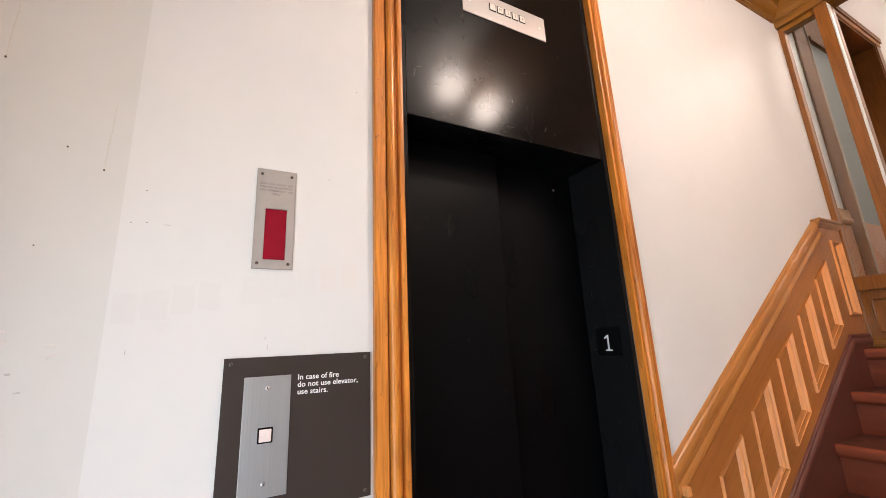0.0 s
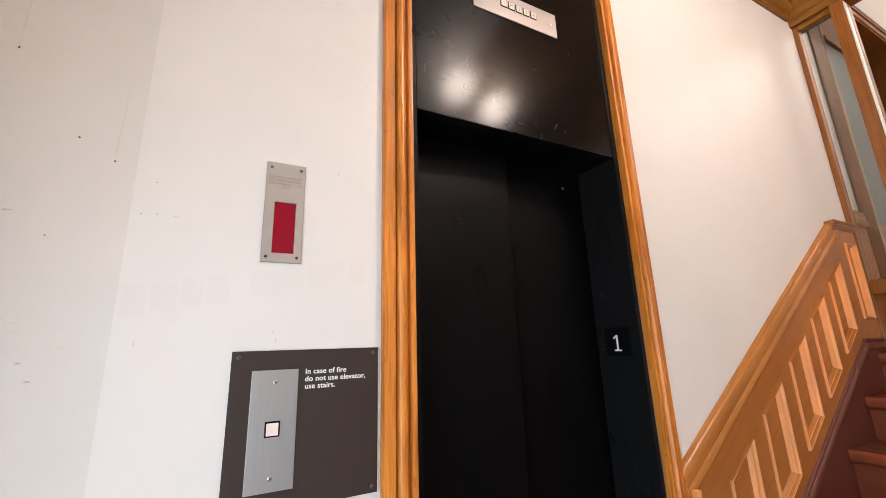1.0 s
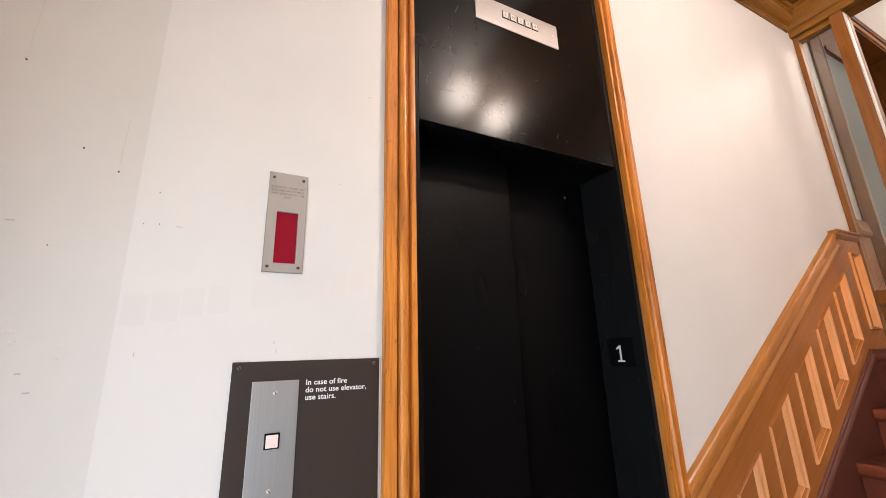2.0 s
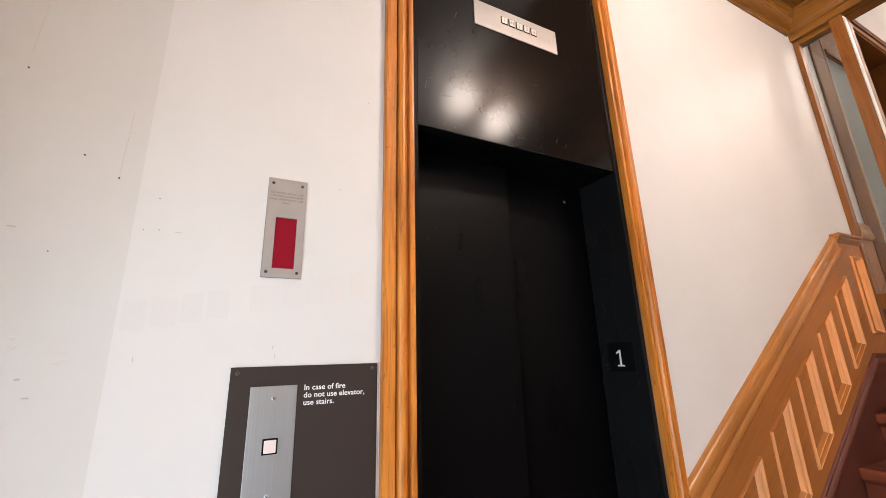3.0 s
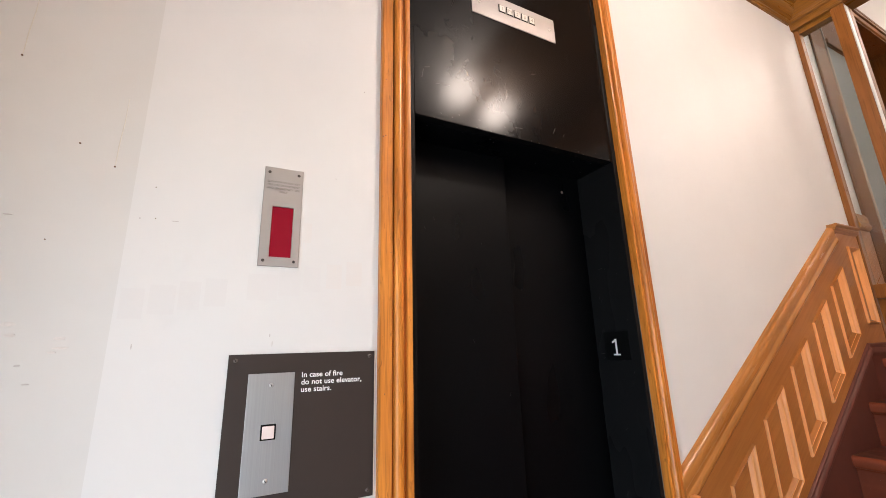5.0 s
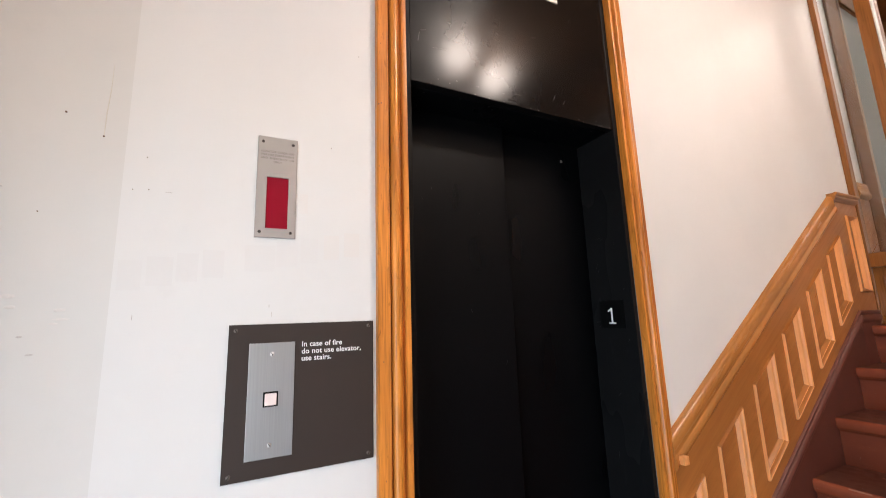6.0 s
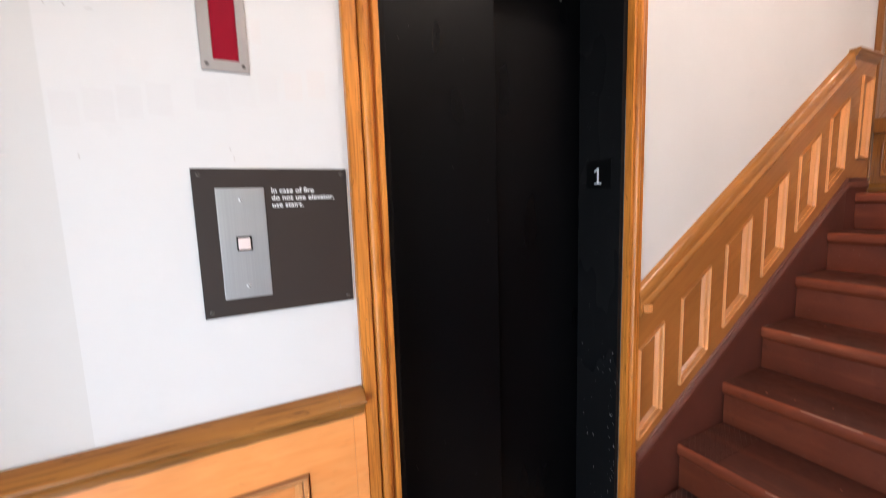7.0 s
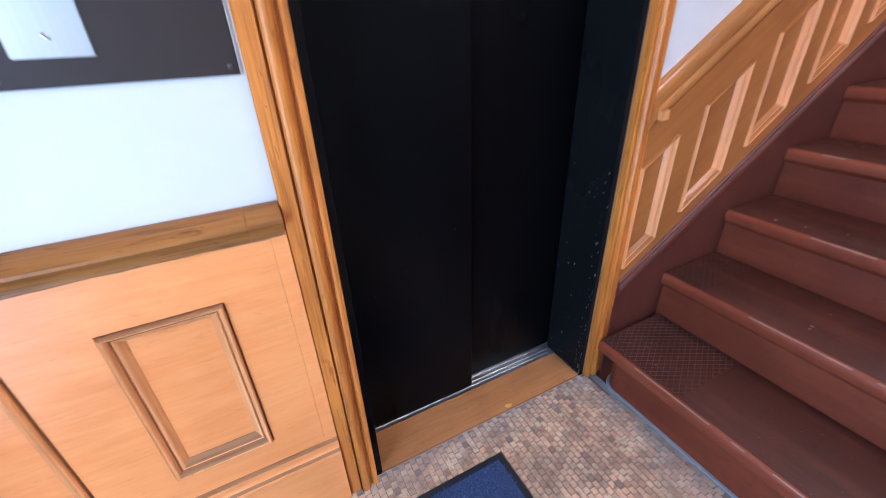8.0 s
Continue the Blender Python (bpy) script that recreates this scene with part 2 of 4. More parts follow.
def tile_mat(name, island):
    m, nt, bs = mat(name)
    src = nt.nodes.new("ShaderNodeNewGeometry").outputs["Random Per Island"] if island else nt.nodes.new("ShaderNodeObjectInfo").outputs["Random"]
    k_ = 1.72
    stops = [(0.0, (0.30, 0.185, 0.125)), (0.16, (0.46, 0.33, 0.24)), (0.34, (0.54, 0.40, 0.30)), (0.50, (0.26, 0.165, 0.115)),
             (0.66, (0.60, 0.465, 0.36)), (0.82, (0.42, 0.275, 0.21)), (0.94, (0.50, 0.39, 0.31)), (0.965, (0.13, 0.095, 0.085))]
    col = ramp(nt, src, [(p, tuple(min(0.85, k_ * v_ * g_) for v_, g_ in zip(c, (1.0, 0.815, 0.63)))) for p, c in stops])
    v = coords(nt)
    tc = nt.nodes.new("ShaderNodeNewGeometry").outputs["Position"]
    dirt = noise_tex(nt, tc, 6.0, 5, 0.65)
    fine = noise_tex(nt, tc, 140.0, 4, 0.6)
    col = mix(nt, ramp(nt, dirt, [(0.44, (0, 0, 0)), (0.60, (0.80,) * 3)]), col, (0.33, 0.195, 0.115))
    blot = noise_tex(nt, tc, 38.0, 4, 0.7)
    col = mix(nt, ramp(nt, blot, [(0.52, (0, 0, 0)), (0.66, (0.75,) * 3)]), col, (0.21, 0.118, 0.068))
    col = mix(nt, 0.14, col, ramp(nt, fine, [(0.3, (0.25, 0.18, 0.14)), (0.7, (0.62, 0.52, 0.45))]))
    # cement smeared over the tiles along the threshold and the bottom step
    sep = nt.nodes.new("ShaderNodeSeparateXYZ")
    nt.links.new(tc, sep.inputs[0])
    smear = noise_tex(nt, tc, 16.0, 5, 0.7)
    for axis, a0, a1 in ((0, 0.10, -0.03), (1, 0.78, 0.96)):
        mr = nd(nt, "ShaderNodeMapRange")
        mr.inputs[1].default_value, mr.inputs[2].default_value = a0, a1
        nt.links.new(sep.outputs[axis], mr.inputs[0])
        mul = nt.nodes.new("ShaderNodeMath")
        mul.operation = "MULTIPLY"
        nt.links.new(mr.outputs[0], mul.inputs[0])
        nt.links.new(ramp(nt, smear, [(0.36, (0.0,) * 3), (0.64, (0.85,) * 3)]), mul.inputs[1])
        col = mix(nt, mul.outputs[0], col, (0.46, 0.425, 0.40))
    nt.links.new(col, bs.inputs["Base Color"])
    nt.links.new(ramp(nt, dirt, [(0.3, (0.42,) * 3), (0.7, (0.65,) * 3)]), bs.inputs["Roughness"])
    return m


tile_each, tile_rest = tile_mat("worn_mosaic_tile", False), tile_mat("worn_mosaic_tiles", True)


def carpet():
    m, nt, bs = mat("blue_carpet_pile")
    v = coords(nt)
    n = noise_tex(nt, v, 170, 4, 0.7)
    b = noise_tex(nt, v, 12, 4)
    col = ramp(nt, n, [(0.3, (0.024, 0.036, 0.085)), (0.55, (0.065, 0.098, 0.215)), (0.72, (0.17, 0.225, 0.38))])
    col = mix(nt, ramp(nt, b, [(0.4, (0, 0, 0)), (0.7, (0.4,) * 3)]), col, (0.06, 0.08, 0.19))
    nt.links.new(col, bs.inputs["Base Color"])
    bs.inputs["Roughness"].default_value = 0.95
    bump(nt, bs, n, 0.9, 0.004)
    return m


blue_pile = carpet()

# ---- building helpers ----


def box(bm, x0, x1, y0, y1, z0, z1, bev=0.0):
    b = bmesh.new() if bev else bm
    vs = [b.verts.new((x, y, z)) for x in (x0, x1) for y in (y0, y1) for z in (z0, z1)]
    for f in ((0, 1, 3, 2), (4, 6, 7, 5), (0, 4, 5, 1), (2, 3, 7, 6), (0, 2, 6, 4), (1, 5, 7, 3)):
        b.faces.new([vs[i] for i in f])
    if bev:
        bmesh.ops.bevel(b, geom=b.edges[:], offset=bev, segments=2, affect="EDGES", profile=0.6)
        tmp = bpy.data.meshes.new("tmp")
        b.to_mesh(tmp)
        b.free()
        bm.from_mesh(tmp)
        bpy.data.meshes.remove(tmp)
    return bm


def boxes(*rows, bev=0.0):
    bm = bmesh.new()
    for r in rows:
        box(bm, *r, bev=bev)
    return bm


def loft(bm, rings, close=True):
    """Skins equal rings of points; close: caps the first and last."""
    vv = [[bm.verts.new(p) for p in ring] for ring in rings]
    n = len(vv[0])
    for a, b in zip(vv, vv[1:]):
        for i in range(n):
            bm.faces.new((a[i], a[(i + 1) % n], b[(i + 1) % n], b[i]))
    if close:
        bm.faces.new(vv[0][::-1])
        bm.faces.new(vv[-1])
    bmesh.ops.recalc_face_normals(bm, faces=bm.faces)
    return bm


def prism_yz(pts, x0, x1):
    """A plate with an outline in the yz plane, from x0 to x1."""
    return loft(bmesh.new(), [[(x0, y, z) for y, z in pts], [(x1, y, z) for y, z in pts]])


def disc(bm, c, r, depth, axis="x", n=20, dome=0.0):
    rings = []
    prof = [(r, 0.0), (r, depth * 0.6), (r * 0.85, depth)] + ([(r * 0.4, depth + dome)] if dome else [])
    for rad, h in prof:
        ring = []
        for i in range(n):
            a = 2 * math.pi * i / n
            u, v = rad * math.cos(a), rad * math.sin(a)
            o = {"x": (h, u, v), "y": (u, h, v), "z": (u, v, h)}[axis]
            ring.append(tuple(p + q for p, q in zip(c, o)))
        rings.append(ring)
    return loft(bm, rings)


def link_mesh(name, bm, material, smooth=False):
    me = bpy.data.meshes.new(name)
    bmesh.ops.recalc_face_normals(bm, faces=bm.faces)
    bm.to_mesh(me)
    bm.free()
    me.materials.append(material)
    if smooth:
        for p in me.polygons:
            p.use_smooth = True
        me.set_sharp_from_angle(angle=radians(38))
    return new(name, me)


def part(name, bm, material, parent, label="", smooth=False):
    ob = link_mesh(name, bm, material, smooth)
    ob.parent = parent
    ob.matrix_parent_inverse = parent.matrix_world.inverted() if parent.type != "EMPTY" else Matrix.Translation(-parent.location)
    return tagged(ob, label)


def thing(name, base, label, category, group="", kind=""):
    e = new(name)
    e.location = base
    e.empty_display_size = 0.05
    return tagged(e, label, category, group, kind)


def solid(name, bm, material, label, category, kind="", smooth=False):
    return tagged(link_mesh(name, bm, material, smooth), label, category, "", kind)


def lettering(body, size, material, place, facing, parent, name="lettering", label="", align="LEFT", spacing=1.0, bold=0.0, line=1.0, extrude=0.0004):
    cu = bpy.data.curves.new("tmp", "FONT")
    cu.body, cu.size, cu.extrude, cu.align_x, cu.offset = body, size, extrude, align, bold
    cu.space_character, cu.space_line = spacing, line
    tmp = new("tmp", cu)
    me = bpy.data.meshes.new_from_object(tmp.evaluated_get(bpy.context.evaluated_depsgraph_get()))
    bpy.data.objects.remove(tmp)
    bpy.data.curves.remove(cu)
    turn = Matrix(((0, 0, 1), (1, 0, 0), (0, 1, 0))) if facing == "x" else Matrix(((1, 0, 0), (0, 0, -1), (0, 1, 0)))
    me.transform(Matrix.Translation(place) @ turn.to_4x4())
    me.name = name
    me.materials.clear()
    me.materials.append(material)
    ob = new(name, me)
    ob.parent = parent
    ob.matrix_parent_inverse = Matrix.Translation(-parent.location) if parent.type == "EMPTY" else Matrix.Identity(4)
    return tagged(ob, label)


def inset(corners, d):
    """The outline moved inwards by d (corners run anticlockwise in the yz plane)."""
    n, out = len(corners), []
    for i in range(n):
        p0, p1, p2 = (Vector(corners[(i + k) % n]) for k in (-1, 0, 1))
        a, b = (p1 - p0).normalized(), (p2 - p1).normalized()
        na, nb = Vector((-a.y, a.x)), Vector((-b.y, b.x))
        out.append(p1 + (na + nb) * (d / (1 + na.dot(nb))))
    return out


def moulding_frame(corners, profile, base):
    rings = [[(base + h, p.x, p.y) for p in inset(corners, d)] for d, h in profile]
    return loft(bmesh.new(), rings, close=False)


def swept(profile, ends):
    """A moulding with its profile in (x, dz), carried through stations (y, z)."""
    return loft(bmesh.new(), [[(x, y, z + dz) for x, dz in profile] for y, z in ends])


# ---- the large structure ----
# wall with the elevator, white plaster, open where the elevator stands
bm = boxes((-0.25, 0, -0.487, 0.084, 0, 3.62), (-0.25, 0, 0.909, 2.72, 0, 3.62), (-0.25, 0, 0.084, 0.909, 2.93, 3.62))
solid("wall_elevator", bm, white, "off-white painted plaster wall around the elevator", "wall", "structure")
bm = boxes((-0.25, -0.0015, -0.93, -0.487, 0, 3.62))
solid("wall_elevator_left", bm, white_dim, "darker off-white plaster with nail holes and scuffs", "wall", "structure")
bm = boxes((-0.25, 0, 2.72, 3.77, 0, 4.8), (-0.25, 0, 4.70, 6.2, 0, 4.8), (-0.25, 0, 3.77, 4.70, 3.86, 4.8), (-0.25, 0, 3.77, 4.70, 0, 1.2))
solid("wall_landing", bm, white, "off-white plaster wall beside the upper landing", "wall", "structure")
solid("wall_east", boxes((2.6, 2.8, -0.93, 2.72, 0, 3.62), (2.6, 2.8, 2.72, 6.2, 0, 4.8)), white, "plain off-white plaster wall beside the stairs", "wall", "structure")
# out of view; brown chosen to cut bounce onto the left wall
solid("wall_south", boxes((-0.25, 0.66, -1.13, -0.93, 0, 3.62), (1.70, 2.8, -1.13, -0.93, 0, 3.62), (0.66, 1.70, -1.13, -0.93, 2.06, 3.62)), pale_brown, "unseen wall with the street entrance, browned to dim bounce light", "wall", "structure")
bm = boxes((-0.25, 2.8, 6.2, 6.4, 0, 4.8))
solid("wall_landing_end", bm, white, "plain off-white plaster wall at the landing end", "wall", "structure")
solid("pavement", boxes((-20, 24, -40, -1.13, -0.12, -0.01)), cement, "grey cement pavement outside the entrance", "pavement", "structure")
solid("ceiling_hall", boxes((-0.25, 2.8, -1.13, 2.72, 3.62, 3.75)), ceiling_paint, "white ceiling over the hall", "ceiling", "structure")
solid("ceiling_landing", boxes((-0.25, 2.8, 2.72, 6.4, 4.8, 4.95)), ceiling_paint, "white ceiling over the landing", "ceiling", "structure")
solid("wall_header", boxes((0, 2.6, 2.74, 2.86, 3.62, 4.8)), white, "plaster wall above the landing screen", "wall", "structure")
solid("landing", boxes((0, 2.6, 2.615, 6.2, 1.13, 1.283)), maroon, "maroon painted landing floor", "floor", "structure")

FLOOR_Z = -0.006
floor = solid("floor", boxes((0.0, 2.6, -0.93, 0.945, -0.12, FLOOR_Z), (0.66, 1.70, -1.13, -0.93, -0.12, FLOOR_Z)), cement, "worn mosaic tile floor with a pale cement edge", "floor", "structure")

# ---- oak trim on the elevator wall ----
CAS = [(0.0, 0.0), (0.0, 0.016), (0.003, 0.0195), (0.029, 0.0205), (0.0305, 0.0185), (0.0305, 0.010), (0.0338, 0.010), (0.0338, 0.027), (0.037, 0.031),
       (0.044, 0.033), (0.052, 0.031), (0.0575, 0.024), (0.0595, 0.0155), (0.0640, 0.0155), (0.0660, 0.0245), (0.074, 0.0265), (0.0785, 0.025), (0.080, 0.021), (0.080, 0.0)]


def casing(y_out, y_in, z0, z1):
    k = (y_in - y_out) / 0.080
    return loft(bmesh.new(), [[(x, y_out + k * d, z) for d, x in CAS] for z in (z0, z1)])


trim = thing("door_casing", (0, 0.5, 0), "orange varnished oak moulding around the elevator opening", "door casing", kind="structure")
part("casing_upright", casing(0.008, 0.088, 0, 2.93), oak_z, trim, smooth=True)
part("casing_upright", casing(0.974, 0.904, 0, 2.93), oak_z, trim, smooth=True)
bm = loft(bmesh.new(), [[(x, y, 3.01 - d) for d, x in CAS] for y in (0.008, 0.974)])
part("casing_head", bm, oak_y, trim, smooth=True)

for y, z, r in ((0.018, 2.102, 0.0014), (0.0115, 1.930, 0.0022), (0.018, 1.934, 0.0016), (0.0115, 1.765, 0.0013), (0.020, 1.299, 0.0014), (0.030, 1.62, 0.0011), (0.058, 1.48, 0.0012), (0.024, 1.05, 0.0013), (0.926, 1.70, 0.0012), (0.940, 1.15, 0.0013)):
    part("nail_hole", disc(bmesh.new(), (0.0198 if y < 0.03 else 0.0300, y, z), r, 0.0009, "x", 8), dark_mark, trim)
CHAIR = [(0.0, 0.0), (0.006, 0.0), (0.012, -0.001), (0.041, -0.016), (0.0455, -0.021), (0.0455, -0.027), (0.041, -0.031), (0.031, -0.036), (0.0245, -0.044), (0.0215, -0.054), (0.0215, -0.060), (0.0, -0.060)]
rail = thing("chair_rail", (0, -0.5, 0.82), "worn oak chair rail along the white wall", "chair rail", kind="structure")
part("rail_length", swept(CHAIR, [(-0.052, 0.888), (0.006, 0.888)]), oak_rail, rail, smooth=True)
part("rail_length", swept(CHAIR, [(-0.62, 0.888), (-0.0525, 0.888)]), oak_rail, rail, smooth=True)
part("rail_length", swept(CHAIR, [(-0.93, 0.888), (-0.6205, 0.888)]), oak_rail, rail, smooth=True)

BASE = [(0.0, 0.0), (0.027, 0.0), (0.031, -0.003), (0.031, -0.010), (0.026, -0.014), (0.025, -0.026), (0.029, -0.034), (0.036, -0.038), (0.038, -0.044), (0.036, -0.050), (0.028, -0.053), (0.028, -0.256), (0.0, -0.256)]

FACE, SUNK = 0.020, 0.003
# brown that stands for shade in quirks and below the rail
shade_brown = plain("brown_shade_line", (0.34, 0.150, 0.058), 0.8, 0, 90, 0.4)
ledge = wood("dusty_shaded_oak_ledge", (0.44, 0.215, 0.085), (0.28, 0.122, 0.042), "y", 0.6, 0, 0.0, 0.4, 0.4, 0.3)


def dull_tops(ob, top=ledge):
    """Up-facing ledges take a duller oak: dust, worn varnish and shade put into colour."""
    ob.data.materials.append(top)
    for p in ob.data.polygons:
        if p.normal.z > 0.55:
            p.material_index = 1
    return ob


def shade_quirks(ob, sides=4):
    """The quirk and outer edge of a panel moulding take brown: their shade as colour."""
    ob.data.materials.append(shade_brown)
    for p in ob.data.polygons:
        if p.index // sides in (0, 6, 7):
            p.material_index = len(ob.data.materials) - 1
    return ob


PANEL = [(0.0030, -0.018), (0.0030, 0.004), (0.0040, 0.0080), (0.0062, 0.0098), (0.0090, 0.0085), (0.0120, 0.0040), (0.0142, -0.0010), (0.0152, -0.0042), (0.0164, -0.0044), (0.0180, -0.0022),
         (0.0205, -0.0034), (0.0245, -0.0085), (0.0285, -0.0125), (0.0315, -0.0150), (0.0325, -0.0175)]


def slab(bm, pts, x0, x1):
    return loft(bm, [[(x0, y, z) for y, z in pts], [(x1, y, z) for y, z in pts]])


dull_tops(solid("baseboard", swept(BASE, [(-0.93, 0.256), (0.007, 0.256)]), oak_panel, "varnished oak baseboard with a moulded top", "baseboard", "structure", True))
wains = thing("wainscot", (0, -0.5, 0), "honey-orange oak wainscot with sunk moulded panels", "wainscot", kind="structure")
part("lower_rail", boxes((0.0, FACE, -0.93, -0.0215, 0.18, 0.330)), oak_panel, wains)
part("upper_rail", boxes((0.0, FACE, -0.93, -0.0215, 0.722, 0.835)), oak_panel, wains)
edge = -0.0215
part("end_board", boxes((0.0, FACE + 0.0012, -0.0212, 0.0075, 0.18, 0.835), bev=0.0008), oak_panel, wains)
for k in range(2):
    a, b = -0.323 - 0.3225 * k, -0.126 - 0.3225 * k
    part("stile", boxes((0.0, FACE, b, edge, 0.330, 0.722)), oak_panel, wains)
    edge = a
    part("sunk_panel", boxes((0.0, SUNK, a, b, 0.330, 0.722)), oak_panel, wains)
    shade_quirks(dull_tops(part("panel_moulding", moulding_frame([(a, 0.330), (b, 0.330), (b, 0.722), (a, 0.722)], PANEL, FACE), oak_mould, wains, smooth=True)))
part("stile", boxes((0.0, FACE, -0.93, edge, 0.330, 0.722)), oak_panel, wains)

# ragged brown strip under the chair rail, the shade there put into colour
shade_rng = random.Random(11)
st = [(-0.93 + 0.031 * k, shade_rng.uniform(0.0008, 0.0038)) for k in range(31)]
part("rail_shade_strip", loft(bmesh.new(), [[(FACE - 0.001, y, 0.8285), (FACE + 0.0022, y, 0.8282), (FACE + 0.0008, y, 0.8282 - h), (FACE - 0.001, y, 0.8282 - h)] for y, h in st]), shade_brown, wains)

# ---- oak on the staircase wall ----
SL = 0.644
RTOP = lambda y: 1.028 + SL * (y - 0.965)
STOP = lambda y: 0.400 + 0.628 * (y - 0.970)
Y_BEND, Y_END = 2.462, 2.735
SRAIL = [(0.0, -0.034), (0.010, -0.035), (0.018, -0.039), (0.023, -0.047), (0.026, -0.060), (0.0275, -0.080), (0.0265, -0.086), (0.0265, -0.092), (0.030, -0.098),
         (0.0335, -0.108), (0.033, -0.118), (0.028, -0.127), (0.0225, -0.133), (0.016, -0.136), (0.0, -0.136)]
stw = thing("stair_wainscot", (0, 1.8, 0.4), "oak wainscot climbing beside the stairs with slanted panels", "wainscot", kind="structure")
cells = []
for k in range(6):
    a = 1.197 - 0.2685 + 0.2685 * k
    b = a + 0.172
    zb, zt = 0.594 + 0.650 * (a - 1.197), 0.933 + 0.654 * (a - 1.197)
    lo = max(a, 0.969)
    cells.append([(lo, zb + SL * (lo - a)), (b, zb + SL * 0.172), (b, zt + SL * 0.172), (lo, zt + SL * (lo - a))])
cells.append([(2.573, 1.455), (2.708, 1.455), (2.708, 1.862), (2.573, 1.862)])
LOW = lambda y: STOP(min(y, 2.50)) - 0.03
TOP_ = lambda y: min(RTOP(y) - 0.08, 1.945)
last = 0.968
for c in cells:
    (a, zb), (b, zb2), (_, zt2), (_, zt) = c
    if a > last + 0.002:
        mid = [Y_BEND] if last < Y_BEND < a else []
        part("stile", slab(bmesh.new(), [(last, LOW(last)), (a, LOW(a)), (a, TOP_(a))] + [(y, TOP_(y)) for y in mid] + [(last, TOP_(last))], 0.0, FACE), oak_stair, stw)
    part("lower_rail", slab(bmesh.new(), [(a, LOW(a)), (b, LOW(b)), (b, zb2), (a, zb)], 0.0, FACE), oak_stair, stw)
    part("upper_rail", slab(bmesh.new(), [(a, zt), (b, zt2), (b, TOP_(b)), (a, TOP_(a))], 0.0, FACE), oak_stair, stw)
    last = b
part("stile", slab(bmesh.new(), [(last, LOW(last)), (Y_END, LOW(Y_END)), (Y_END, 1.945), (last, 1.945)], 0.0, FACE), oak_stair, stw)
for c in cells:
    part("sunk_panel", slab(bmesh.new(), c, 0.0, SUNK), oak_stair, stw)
    # up-facing moulding faces get the darker board oak, their dimmer side as colour
    dull_tops(part("panel_moulding", moulding_frame(c, [(0.66 * d, h) for d, h in PANEL], FACE), oak_smould, stw, smooth=True), oak_stair)
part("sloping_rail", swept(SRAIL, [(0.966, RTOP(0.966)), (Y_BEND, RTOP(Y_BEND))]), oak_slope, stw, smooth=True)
part("level_rail", swept([(0.0, -0.006), (0.026, -0.006), (0.036, -0.004), (0.042, -0.004), (0.046, -0.012), (0.043, -0.018), (0.036, -0.022), (0.037, -0.030), (0.033, -0.036), (0.026, -0.046), (0.020, -0.052), (0.0, -0.052)], [(Y_BEND, RTOP(Y_BEND) - 0.014), (Y_END, RTOP(Y_BEND) - 0.012)]), oak_y, stw, smooth=True)
part("rail_end_block", boxes((0.031, 0.050, 0.974, 0.998, 0.918, 0.944), bev=0.003), oak_smould, stw, "pale broken end of the rail moulding")
SKIRT = [(0.0, 0.0), (0.024, 0.0), (0.029, -0.004), (0.030, -0.012), (0.025, -0.016), (0.025, -0.022), (0.031, -0.028), (0.034, -0.040), (0.032, -0.051), (0.026, -0.057), (0.024, -0.063), (0.024, -0.52), (0.0, -0.52)]
sk = thing("stair_skirting", (0, 1.8, 0.2), "maroon painted skirting board along the stairs", "skirting", kind="structure")
part("sloping_board", swept(SKIRT, [(0.972, STOP(0.972)), (2.50, STOP(2.50))]), maroon_skirt, sk, smooth=True)
part("level_board", swept(SKIRT, [(2.50, STOP(2.50)), (2.735, STOP(2.50))]), maroon_skirt, sk, smooth=True)

# ---- staircase ----
stairs = thing("staircase", (1.0, 0.94, 0), "worn maroon painted wooden staircase with rounded nosings", "staircase", kind="structure")
NOSE = [0.913, 1.200, 1.484, 1.760, 2.036, 2.322, 2.600]
TOPS = [0.183, 0.362, 0.541, 0.725, 0.915, 1.100, 1.283]
X0, X1 = 0.026, 2.6
for i, (y, z) in enumerate(zip(NOSE, TOPS)):
    back = NOSE[i + 1] + 0.024 if i < 6 else 2.70
    lo = TOPS[i - 1] if i else FLOOR_Z
    prof = [(back, 0.0), (y + 0.010, 0.0), (y + 0.004, -0.003), (y, -0.010), (y - 0.0005, -0.018), (y, -0.036), (y + 0.003, -0.042), (y + 0.007, -0.046), (y + 0.010, -0.047), (y + 0.012, -0.051), (y + 0.016, -0.055), (back, -0.056)]
    if i == 6:
        prof = [(2.614, 0.0)] + prof[1:-1] + [(2.614, -0.056)]
    tread = part("tread", loft(bmesh.new(), [[(x, a, z + b) for a, b in prof] for x in (X0 + (0.012 if i == 0 else 0), X1)]), maroon, stairs, smooth=True)
    tread.data.materials.append(tread_dark)
    tread.data.materials.append(lit_nosing)
    # up faces dark, front faces bright: the light's direction set by material
    for p in tread.data.polygons:
        p.material_index = 1 if p.normal.z > 0.9 else (2 if p.normal.y < -0.15 and p.center.z > z - 0.040 else 0)
    if i:
        part("riser", boxes((X0, X1, y + 0.018, y + 0.044, lo - 0.03, z - 0.055)), maroon, stairs)
